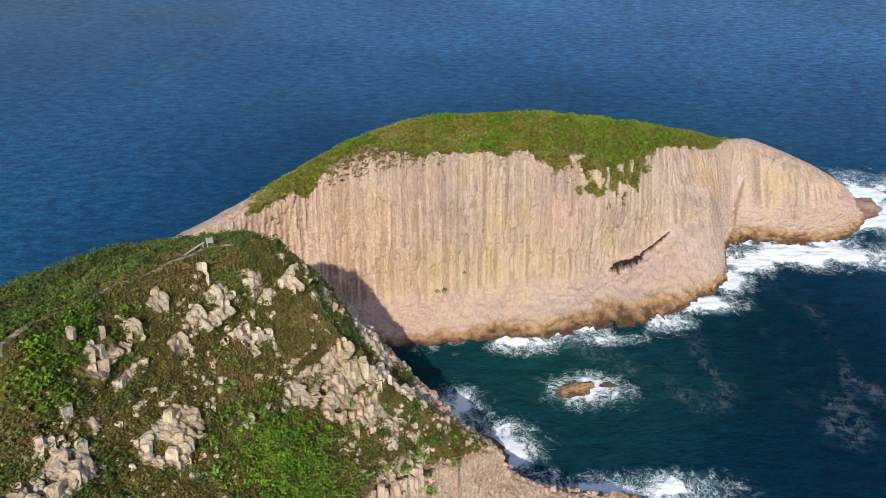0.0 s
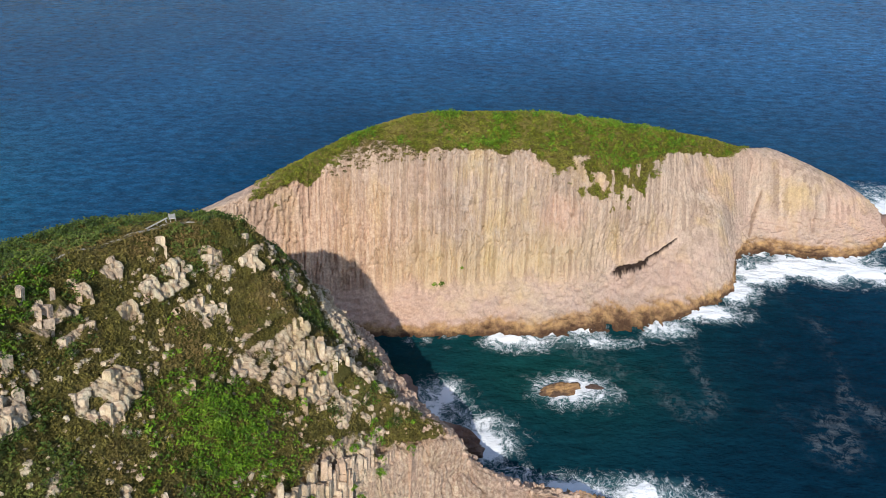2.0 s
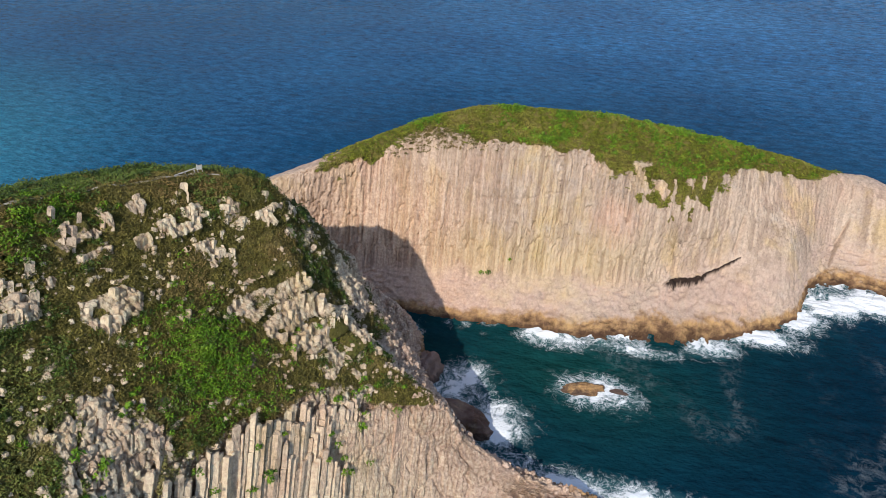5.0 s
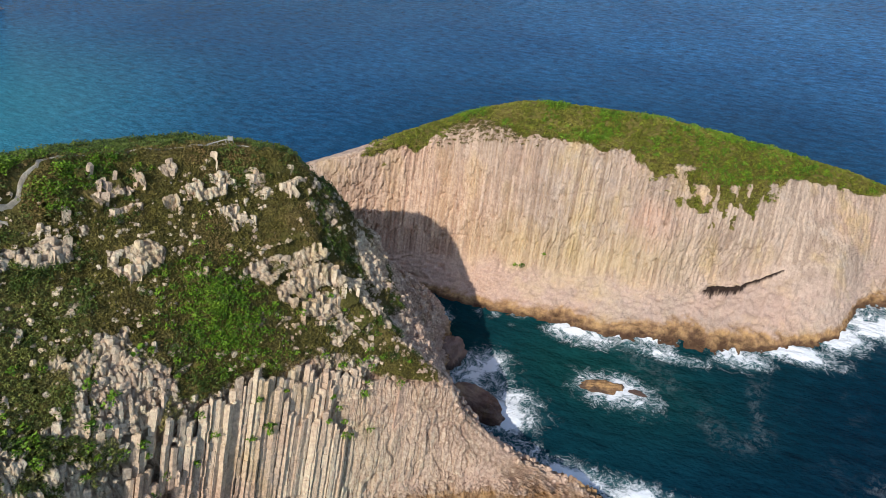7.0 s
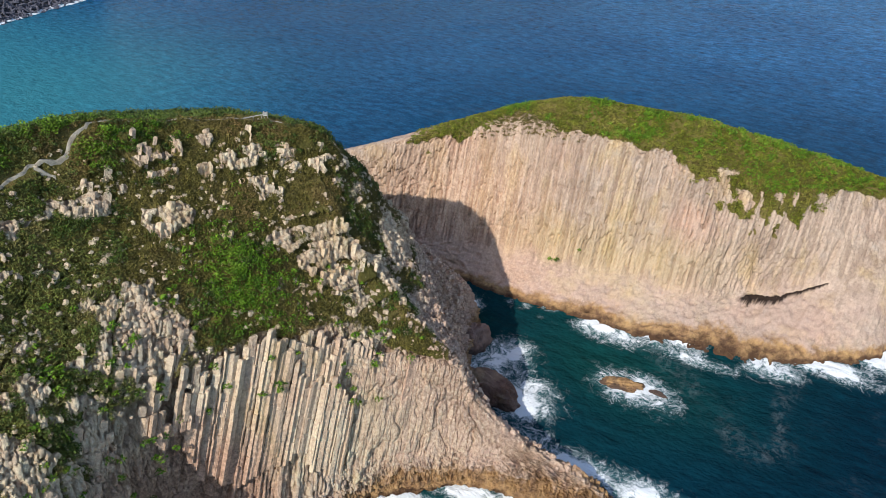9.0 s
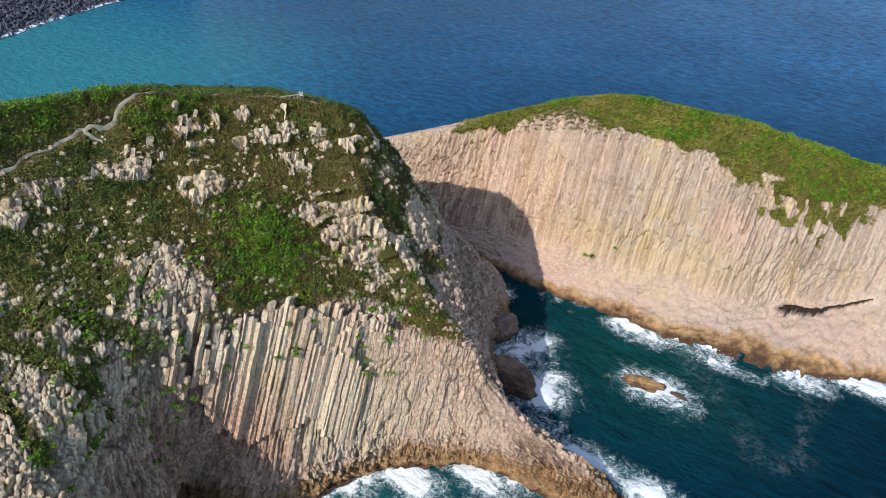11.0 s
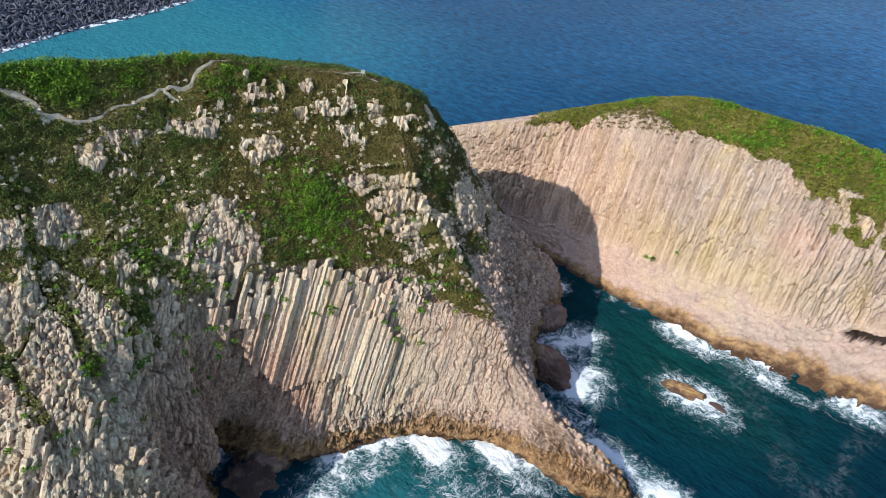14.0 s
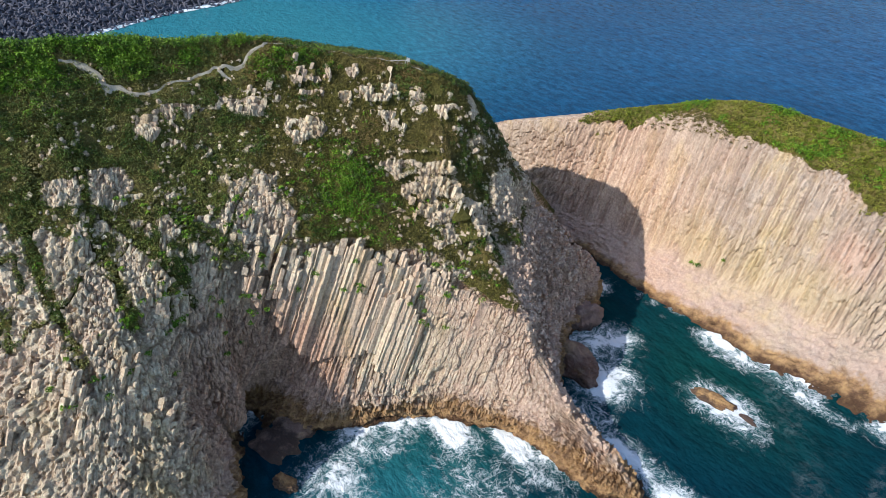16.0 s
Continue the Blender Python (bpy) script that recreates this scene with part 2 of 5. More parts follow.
mat_dome = leaf_material("dome_grass", (0.100, 0.115, 0.011), (0.275, 0.285, 0.032), (0.285, 0.235, 0.056))


# ---- mesh helpers ----
def mesh_object(name, verts, faces, mat, parent=None, smooth_shade=False):
    me = bpy.data.meshes.new(name)
    me.from_pydata(verts if isinstance(verts, list) else verts.tolist(), [], faces if isinstance(faces, list) else faces.tolist())
    me.materials.append(mat)
    if smooth_shade:
        me.polygons.foreach_set("use_smooth", [True] * len(me.polygons))
    ob = new(name, me)
    if parent is not None:
        ob.parent = parent
    return ob


def quad_mesh(name, quads, mat, parent=None):
    """One mesh of loose leaves, n x corners x 3."""
    n, c = quads.shape[:2]
    me = bpy.data.meshes.new(name)
    me.vertices.add(n * c)
    me.vertices.foreach_set("co", np.asarray(quads, np.float32).ravel())
    me.loops.add(n * c)
    me.loops.foreach_set("vertex_index", np.arange(n * c, dtype=np.int32))
    me.polygons.add(n)
    me.polygons.foreach_set("loop_start", np.arange(0, n * c, c, dtype=np.int32))
    me.polygons.foreach_set("loop_total", np.full(n, c, np.int32))
    me.update(calc_edges=True)
    me.materials.append(mat)
    ob = new(name, me)
    if parent is not None:
        ob.parent = parent
    return ob


def part(name, bm, mat, parent, label=""):
    me = bpy.data.meshes.new(name)
    bm.to_mesh(me)
    bm.free()
    me.materials.append(mat)
    ob = new(name, me)
    ob.parent = parent
    return tagged(ob, label)


def spline(ctrl, n):
    """Catmull-Rom curve through the control points along axis 0, with n samples, or samples at the parameters n. Also those parameters."""
    c = np.asarray(ctrl, float)
    k = len(c)
    t = np.linspace(0, k - 1, n) if np.ndim(n) == 0 else np.asarray(n, float)
    i = np.clip(np.floor(t).astype(int), 0, k - 2)
    f = (t - i).reshape((-1,) + (1,) * (c.ndim - 1))
    p0, p1, p2, p3 = c[np.clip(i - 1, 0, k - 1)], c[i], c[i + 1], c[np.clip(i + 2, 0, k - 1)]
    m1, m2 = (p2 - p0) * 0.42, (p3 - p1) * 0.42
    return (2 * f ** 3 - 3 * f ** 2 + 1) * p1 + (f ** 3 - 2 * f ** 2 + f) * m1 + (-2 * f ** 3 + 3 * f ** 2) * p2 + (f ** 3 - f ** 2) * m2, t


def loft(ribs, nu, nv, closed=False):
    r = np.array(ribs + ribs[:1] if closed else ribs, float)
    a, u = spline(r, nu)
    b, v = spline(np.swapaxes(a, 0, 1), nv)
    return np.swapaxes(b, 0, 1), u, v  # nu x nv x 3


def grid_faces(nu, nv):
    a = np.arange(nu * nv).reshape(nu, nv)
    return np.stack([a[:-1, :-1], a[1:, :-1], a[1:, 1:], a[:-1, 1:]], -1).reshape(-1, 4)


def grid_normals(g):
    n = np.cross(np.gradient(g, axis=0), np.gradient(g, axis=1))
    return n / (np.linalg.norm(n, axis=2, keepdims=True) + 1e-9)


def set_value(ob, name, values):
    a = ob.data.attributes.new(name, "FLOAT", "POINT")
    a.data.foreach_set("value", np.asarray(values, np.float32).ravel())


def bvh(verts, faces):
    from mathutils.bvhtree import BVHTree
    return BVHTree.FromPolygons(verts.tolist(), faces.tolist())


# ---- the headland: ribs from the sea over toe, face, brow and slope to the crest, once round it ----
HEAD = []


def rib(to, sea, *rest):
    to.append([(*sea, -3.0), *rest])


rib(HEAD, (6, -26), (3, -25, 6), (-5, -24, 20), (-14, -22, 33), (-26, -20, 48), (-40, -16, 66), (-52, -14, 81))
rib(HEAD, (12, -6), (9, -6, 8), (2, -4, 20), (-9, 0, 36), (-19, 3, 45), (-30, 6, 60), (-49, 8, 79.7))
rib(HEAD, (7, 12), (5, 11, 7), (-2, 10.5, 22), (-12, 10, 38), (-22, 11, 48), (-34, 18, 63), (-48, 20, 78.6))
rib(HEAD, (2, 20), (-1, 19, 5), (-9, 18.5, 18), (-15, 18, 34), (-20, 19, 47.5), (-34, 25, 62), (-47, 26, 77.7))
rib(HEAD, (-1, 26), (-24, 24, 2.6), (-9.0, 23.5, 11), (-17, 23, 33), (-21, 24, 48), (-35, 30, 62.5), (-46.8, 30, 77.2))
rib(HEAD, (-6, 31.5), (-25, 31.5, 2.6), (-15.5, 31, 15), (-18.5, 30, 41), (-23, 30, 51), (-36, 38, 64), (-46, 36, 76.1))
rib(HEAD, (-8, 40), (-11, 41, 9), (-14.5, 42, 24), (-17, 41, 41), (-22, 40, 52), (-36, 45, 65), (-44, 44, 75.7))
rib(HEAD, (-5, 48), (-6, 49, 8), (-10, 50, 24), (-14, 50, 41), (-19, 50, 49), (-31, 51, 62), (-42, 52, 74.4))
rib(HEAD, (-3, 57), (-2.5, 57, 7), (-5.5, 57, 20), (-9.5, 59, 36), (-16, 58, 48), (-27, 57, 59.5), (-38.6, 62, 72))
rib(HEAD, (1, 63), (1, 64, 7), (-1.5, 63.5, 17), (-5.5, 65.5, 32.5), (-13, 66, 45), (-24, 64, 57.5), (-34, 69, 70.7))
rib(HEAD, (8, 69), (6, 69.5, 7), (2.5, 70.5, 18), (-1, 72.5, 28), (-9, 73.5, 40.5), (-20, 71, 55), (-30.4, 76, 69.1))
rib(HEAD, (18, 76.5), (15, 76, 6), (8, 77, 17), (3.5, 76.5, 27), (-3, 78, 34), (-14, 76.5, 51), (-26.6, 80.5, 67.6))
rib(HEAD, (36, 78), (30, 80.5, 4), (11, 79.5, 15), (6, 78.5, 26), (-1, 79.5, 33), (-13, 78, 48), (-25.6, 81.1, 67.4))
rib(HEAD, (46, 86), (37, 85, 4), (14, 82.5, 14), (8.5, 80.5, 25), (0, 81, 31.5), (-12, 80, 46), (-24.6, 82.5, 66.3))
rib(HEAD, (39, 91), (29, 87, 4), (13, 85, 13), (8, 82.5, 24), (-1, 83.5, 30), (-11.5, 82.5, 43), (-24.1, 83.5, 65.8))
rib(HEAD, (16, 89.5), (13, 88, 4), (10, 87.5, 12), (5, 86, 22), (-2.6, 87, 29.5), (-12.2, 85.5, 42.5), (-23.6, 84.5, 65.0))
rib(HEAD, (7, 96), (5, 94, 5), (1, 92.5, 15), (-2.4, 91.3, 25), (-9.4, 91.8, 35.5), (-15.8, 89.5, 47), (-23.6, 84.7, 64.8))
rib(HEAD, (-3, 105), (-4, 103, 6), (-6, 101, 17), (-8.3, 97.4, 29), (-12.2, 95.4, 36), (-17.0, 91.2, 48), (-23.7, 84.8, 64.7))
rib(HEAD, (-8, 118), (-9, 115, 8), (-10, 108.5, 19), (-12.1, 101.5, 29), (-15.4, 97.6, 38), (-18.7, 91.8, 49.5), (-23.8, 84.7, 64.8))
rib(HEAD, (-17, 129), (-17.5, 125, 8), (-17.8, 115, 20), (-18.5, 104.5, 32), (-18.7, 101.2, 38), (-20.3, 94.5, 49), (-24.1, 83.5, 65.0))
rib(HEAD, (-35, 126), (-34, 121, 8), (-32, 114, 22), (-31, 107, 34), (-28.5, 102.6, 40), (-24.6, 95, 52.5), (-24.6, 82.5, 65.6))
FRONT = len(HEAD)
# The far flank falls away in one long convex slope from the same crest: crest point and the way downhill.
for k_, way, full in ((12, (-0.35, 0.94), 0.1), (11, (-0.45, 0.89), 0.3), (10, (-0.60, 0.80), 0.7), (9, (-0.78, 0.63), 1), (8, (-0.87, 0.50), 1), (7, (-0.95, 0.31), 1),
                      (6, (-0.98, 0.20), 1), (5, (-1.0, 0.10), 1), (4, (-1.0, 0.05), 1), (2, (-1.0, 0.0), 1), (1, (-1.0, -0.05), 1), (0, (-0.97, -0.25), 1)):
    crest = HEAD[k_][6]
    profile = ((64, 0, 0), (59, 0.12, 0.08), (50, 0.36, 0.22), (39, 0.62, 0.40), (26, 0.855, 0.56), (12, 0.955, 0.88), (0, 1.0, 1.0))
    HEAD.append([(crest[0] + way[0] * d, crest[1] + way[1] * d, -3.0 if k == 0 else crest[2] * (f * full + s * (1 - full))) for k, (d, f, s) in enumerate(profile)])

# ---- the sea stack: ribs from the channel over toe, face and brow to the crest and down its back ----
STACK = []
rib(STACK, (-88, 132), (-87, 134, 3), (-86, 135, 11), (-84, 136, 21), (-82, 139, 23), (-80, 146, 20), (-78, 154, 9), (-76, 162, -3))
rib(STACK, (-70, 129), (-69.5, 132, 6), (-68.5, 133.5, 17), (-67, 134.5, 28.5), (-66, 137.5, 30.5), (-65, 144, 28), (-62, 156, 18), (-58, 168, -3))
rib(STACK, (-51, 132), (-51, 136, 6), (-50, 138, 18), (-49.5, 139.5, 33.5), (-49, 142.5, 36.3), (-47, 151, 35), (-44, 166, 20), (-42, 180, -3))
rib(STACK, (-31, 133.5), (-31, 141, 7), (-31, 146, 22), (-31, 151, 37.5), (-29, 156, 41), (-27, 164, 42), (-26, 180, 26), (-24, 196, -3))
rib(STACK, (-13, 132.5), (-13, 145, 9), (-13.5, 149.5, 25), (-14, 154.5, 42.0), (-12, 160, 45.5), (-8, 167, 48.4), (-6, 188, 32), (-4, 208, -3))
rib(STACK, (3, 134), (3, 147, 9), (4, 152, 24), (4, 158, 41.5), (6, 163, 45.3), (9, 171, 48.3), (12, 192, 33), (15, 214, -3))
rib(STACK, (18, 134), (18, 151, 8), (19, 156, 24), (19.5, 161, 40.0), (22, 167, 43.6), (26, 175, 46.6), (30, 196, 32), (34, 218, -3))
rib(STACK, (36, 132.5), (36, 153, 5), (36, 159, 20), (37, 166, 33), (40, 172, 38.5), (45, 181, 42), (50, 198, 30), (56, 218, -3))
rib(STACK, (50, 132), (50, 162.5, 5.5), (51, 168.5, 20), (53, 175, 32), (57, 181, 35), (62, 189, 36.5), (67, 203, 26), (72, 220, -3))
rib(STACK, (67, 146), (67, 171, 11), (67, 178, 20), (68, 187, 29.5), (72, 192, 31.5), (77, 198, 30.5), (80, 208, 22), (84, 222, -3))
rib(STACK, (82, 161), (78, 177, 14), (79, 186, 19), (81, 196, 25), (84, 201, 26), (88, 205, 25), (90, 212, 18), (93, 222, -3))
rib(STACK, (86, 174.5), (92, 190, 4), (93.5, 198, 13), (96, 204, 21), (99, 209, 22.5), (101, 213, 21), (102, 217, 13), (104, 224, -3))
rib(STACK, (108, 175), (109, 189, 3.5), (110, 194, 11), (111, 200, 17.5), (112, 206, 19), (113, 210, 17.5), (114, 215, 10), (115, 222, -3))
rib(STACK, (124, 180), (125, 189, 3), (125, 195, 8), (125, 201, 12.5), (125, 206, 13), (125, 209, 11), (125, 213, 6), (125, 219, -3))
rib(STACK, (138, 192), (136, 196, 2), (134, 199, 5), (133, 203, 7.5), (133, 205, 7.5), (133, 207, 6), (134, 210, 1), (136, 214, -3))
rib(STACK, (144, 203), (143, 204, -3), (143, 204, -3), (143, 205, -3), (143, 205, -3), (143, 206, -3), (143, 206, -3), (144, 207, -3))


def roughen(g, broad, fine, seed, lid=False):
    n = grid_normals(g)
    if n[:, g.shape[1] // 2, 2].mean() < 0:
        n = -n
    up = smooth(0.93, 0.985, np.linspace(0, 1, g.shape[1]))[None, :, None] if lid else 0.0
    n = n * (1 - up) + np.array((0, 0, 1.0)) * up
    p = g.reshape(-1, 3)
    d = broad * fbm(p, 9.0, 3, seed) + fine * fbm(p, 2.2, 3, seed + 9)
    return g + n * d.reshape(g.shape[:2])[..., None], n


NU, NV = 1400, 280
head_grid, head_u, head_v = loft(HEAD, np.concatenate([np.linspace(0, FRONT - 0.5, 1200), np.linspace(FRONT - 0.5, len(HEAD), 201)[1:]]), NV, closed=True)
head_grid, head_n = roughen(head_grid, 0.9, 0.35, 3, True)
hv_ = smooth(3.4, 4.0, head_v)[None] * np.ones((NU, 1))
head_grid = head_grid + head_n * (hv_ * (0.55 * fbm(head_grid.reshape(-1, 3), 4.5, 4, 15)).reshape(NU, NV))[..., None]
flank_ = (smooth(14.0, 15.2, head_u) * smooth(20.5, 19.5, head_u))[:, None] * smooth(5.6, 5.0, head_v)[None]
fp_ = (head_grid * (1, 1, 0.45)).reshape(-1, 3)
head_grid = head_grid + head_n * (flank_ * (2.2 * (0.35 - np.abs(fbm(fp_, 7.0, 3, 17))) + 0.9 * (0.3 - np.abs(fbm(fp_, 2.6, 3, 18)))).reshape(NU, NV))[..., None]
head_faces = grid_faces(NU, NV)
SU, SV = 1150, 240
stack_grid, stack_u, stack_v = loft(STACK, SU, np.concatenate([np.linspace(0, 3.7, 205), np.linspace(3.7, 7, 36)[1:]]))
stack_grid, stack_n = roughen(stack_grid, 0.28, 0.22, 21)
stack_faces = grid_faces(SU, SV)


def crannies(grid, normals, v, top, amount, seed):
    """Broken, layered rock at the foot, where the sea works on it."""
    p = grid.reshape(-1, 3)
    ridge = 1 - 2 * np.abs(fbm(p * (1, 1, 2.2), 3.2, 5, seed)) + 0.5 * fbm(p * (1, 1, 3.0), 1.2, 2, seed + 6)
    low = smooth(top, top - 5, p[:, 2])
    d = amount * (ridge - 0.5) * low
    return grid + normals * d.reshape(grid.shape[:2])[..., None]


stack_grid = crannies(stack_grid, stack_n, stack_v, 11, 0.85, 31)
head_grid = crannies(head_grid, head_n, head_v, 11, 1.3, 35)
# The fissure between the leaning slab and the cliff: a long slot, painted dark for shade, that widens into a small
# cave.
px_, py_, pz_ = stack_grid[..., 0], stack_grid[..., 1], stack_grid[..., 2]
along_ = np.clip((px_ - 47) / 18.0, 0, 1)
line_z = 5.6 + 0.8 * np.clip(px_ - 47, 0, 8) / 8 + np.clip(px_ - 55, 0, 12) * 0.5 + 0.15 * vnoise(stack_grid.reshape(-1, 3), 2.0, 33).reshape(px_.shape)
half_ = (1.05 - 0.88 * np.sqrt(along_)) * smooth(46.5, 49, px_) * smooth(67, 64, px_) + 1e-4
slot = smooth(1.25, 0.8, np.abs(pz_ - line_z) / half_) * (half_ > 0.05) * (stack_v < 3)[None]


def joints(p, size, lean_k, seed):
    """Cells of columns that lean back by lean_k: distance to the nearest joint in cells, and the column's two numbers."""
    a, c = p[:, 0] / size, (p[:, 1] - lean_k * p[:, 2]) / size
    i0, j0 = np.floor(a).astype(int), np.floor(c).astype(int)
    f1, f2 = np.full(len(p), 9.0), np.full(len(p), 9.0)
    ci, cj = i0.copy(), j0.copy()
    for di in (-1, 0, 1):
        for dj in (-1, 0, 1):
            k, m_ = i0 + di, j0 + dj
            d = np.hypot(a - k - 0.15 - 0.7 * hash01(k, m_, seed=seed), c - m_ - 0.15 - 0.7 * hash01(k, m_, seed=seed + 1))
            closer = d < f1
            f2 = np.where(closer, f1, np.minimum(f2, d))
            ci, cj, f1 = np.where(closer, k, ci), np.where(closer, m_, cj), np.where(closer, d, f1)
    return f2 - f1, ci, cj


# The stack's fine columns: long leaning flutes with sunk joints and a few cross cracks.
sp_ = stack_grid.reshape(-1, 3)
gap_, ci_, cj_ = joints(sp_, 0.85, np.clip(0.34 + (sp_[:, 0] - 30) * 0.007, 0.34, 0.72), 36)
stack_tone = hash01(ci_, cj_, seed=39)
broken = 0.55 * (stack_tone - 0.5) + 0.5 * np.maximum(hash01(ci_, cj_, np.floor(sp_[:, 2] / 7 + 3 * stack_tone).astype(int), seed=38) - 0.72, 0) / 0.28 * smooth(-0.1, 0.3, fbm(sp_, 12.0, 2, 34))
crack = np.exp(-((sp_[:, 2] - 29 - 1.5 * vnoise(sp_ * (1, 1, 0), 7.0, 32) - 0.12 * sp_[:, 0]) / 0.22) ** 2) * smooth(-0.1, 0.2, vnoise(sp_ * (1, 1, 0), 9.0, 30)) + np.exp(-((sp_[:, 2] - 15 - 2.0 * vnoise(sp_ * (1, 1, 0), 9.0, 29)) / 0.22) ** 2) * smooth(0.0, 0.3, vnoise(sp_ * (1, 1, 0), 11.0, 28))
flute = 1.3 * broken - 0.75 * smooth(0.22, 0.0, gap_) - 0.45 * crack
flute = (flute * smooth(4, 10, sp_[:, 2] + 2 * vnoise(sp_, 6.0, 27)) * (0.40 + 0.60 * smooth(62, 44, sp_[:, 0]))).reshape(px_.shape) * (smooth(3.75, 3.35, stack_v) * smooth(0.9, 1.2, stack_v))[None] * (1 - smooth(3.2, 1.8, np.abs(pz_ - line_z) / (half_ + 0.25)))
# A few deep upright crevices in the stack's face: x at sea level, y lean, lowest and highest z, depth.
for x0, k_, lo_, hi_, deep_ in ((91.2, 0.37, 3, 13, 2.2), (110, 0.15, 4, 8, 1.2), (49.6, 0.02, 15, 24, 1.0), (62.4, 0.11, 12, 21, 1.0), (41.0, 0.02, 16, 21, 0.8)):
    wide_ = 0.45 + 0.25 * vnoise(sp_, 3.0, 37)
    cut_ = np.exp(-((sp_[:, 0] - x0 - k_ * sp_[:, 2]) / wide_) ** 2) * smooth(lo_ - 1, lo_ + 1.5, sp_[:, 2]) * smooth(hi_ + 2, hi_ - 2, sp_[:, 2])
    flute = flute - deep_ * cut_.reshape(px_.shape) * (stack_v < 3.2)[None]
# The headland's bare rock: broken blocks along the columns.
hp_ = head_grid.reshape(-1, 3)
gap_, ci_, cj_ = joints(hp_, 0.82, 0.44, 51)
seg = np.floor((hp_[:, 2] + 0.44 * hp_[:, 1]) / (1.8 + 2.2 * hash01(ci_, cj_, seed=54)) + 4 * hash01(ci_, cj_, seed=52)).astype(int)
head_tone = hash01(ci_, cj_, seg, seed=53)
group_ = hash01(ci_ // 2, cj_ // 2, seg // 2, seed=55)
head_blocks = ((0.95 * (head_tone - 0.5) + 0.9 * (group_ - 0.5) + 0.15 * smooth(0.0, 0.5, gap_) - 0.55 * smooth(0.15, 0.0, gap_) + 0.35 * fbm(hp_, 1.1, 2, 56)) * smooth(1.0, 3.0, hp_[:, 2])).reshape(NU, NV)

# The smooth face under the shelf: fine columns in low relief, like those of the stack.
face_ = (smooth(58, 68, hp_[:, 1] + 2 * vnoise(hp_, 5.0, 78)) * smooth(5, 11, hp_[:, 2] + 2 * vnoise(hp_, 4.0, 76))).reshape(NU, NV) * (smooth(3.25, 2.95, head_v) * smooth(0.8, 1.2, head_v))[None] * smooth(14.6, 13.8, head_u)[:, None]
gap_, ci_, cj_ = joints(hp_, 0.9, 0.44, 61)
nose_tone = hash01(ci_, cj_, seed=62)
nose_break = np.maximum(hash01(ci_, cj_, np.floor(hp_[:, 2] / 5 + 3 * nose_tone).astype(int), seed=63) - 0.66, 0) / 0.34
nose_flute = (0.40 * (nose_tone - 0.5) + 0.45 * nose_break * smooth(0.0, 0.3, fbm(hp_, 8.0, 2, 64)) - 0.28 * smooth(0.16, 0.0, gap_) - 0.5 * smooth(0.05, 0.0, np.abs(fbm(hp_ * (1, 1, 0.8), 9.0, 3, 65)))).reshape(NU, NV)
head_blocks = head_blocks * (1 - face_) + nose_flute * face_
head_tone = head_tone * (1 - face_.ravel()) + (0.35 + 0.45 * nose_tone) * face_.ravel()

# Crags that stand out of the turf: middle x, y, radius, height.
CRAGS = [(-36, 57, 4.2, 3.0), (-29.3, 69.5, 3.8, 2.4), (-25, 70.3, 2.6, 1.6), (-25.2, 78.3, 3.4, 2.4), (-29.2, 52.3, 3.3, 2.2), (-23.9, 57, 1.7, 2.0),
         (-16.2, 71.0, 5.4, 2.2), (-12.6, 73.4, 5.0, 1.8), (-9.5, 75.8, 4.8, 1.6), (-6.0, 78.0, 4.0, 1.4), (-36.5, 43.5, 2.8, 2.2), (-36, 26.5, 3.4, 2.0), (-20, 66.5, 2.2, 1.2),
         (-33.7, 65.3, 1.5, 1.0), (-36, 49.3, 1.6, 1.0), (-21.5, 81.5, 2.8, 1.8), (-31, 62.5, 1.3, 0.9)]
# Grown-over clefts down the bare western rock, as runs of x, y.
CLEFTS = [[(-37, 11.8), (-29.7, 11.1), (-24.6, 9.7), (-21.3, 10.8), (-15.1, 11.5), (-9, 11.4), (-6.7, 12.1)], [(-27, 13), (-24.7, 15.2), (-19.5, 18.7), (-18.5, 22)],
          [(-27, 22), (-23, 25.1), (-19.6, 30.5), (-18.6, 33)], [(-33, 5), (-30.9, 3.6), (-26.8, -0.1), (-20.2, -0.1), (-12, 1.2), (-6.3, 2.2)]]


def outcrops(p):
    """Presence, 0 to 1, and rise of the crags: level with the turf uphill, standing clear of it downhill."""
    wobble = 1 + 0.65 * fbm(p, 3.6, 4, 44)
    here, rise_ = np.zeros(len(p)), np.zeros(len(p))
    gaps = smooth(0.30, 0.18, fbm(p, 3.0, 3, 43) - 0.25 * smooth(68, 72, p[:, 1]) * smooth(56, 50, p[:, 2]))
    shelf_ = (p[:, 2] + 1.2 * fbm(p, 5.0, 2, 41)) / 4.2 % 1.0
    gaps = gaps * np.maximum(smooth(0.80, 0.70, shelf_), 0.9 * smooth(68, 72, p[:, 1]) * smooth(56, 50, p[:, 2]) * smooth(-0.3, 0.0, vnoise(p, 1.8, 40)))
    for x, y, r, h in CRAGS:
        dx, dy = p[:, 0] - x, p[:, 1] - y
        down_, across = dx * 0.93 - dy * 0.37, dx * 0.37 + dy * 0.93
        d = np.hypot(down_ * 1.3, across * 0.72) / (r * wobble)
        w = smooth(0.95, 0.75, d) * gaps
        here, rise_ = np.maximum(here, w), np.maximum(rise_, w * (0.3 + 0.24 * h) * np.clip(1 - shelf_ / 0.8, 0, 1) * 2.0)
    return here, rise_


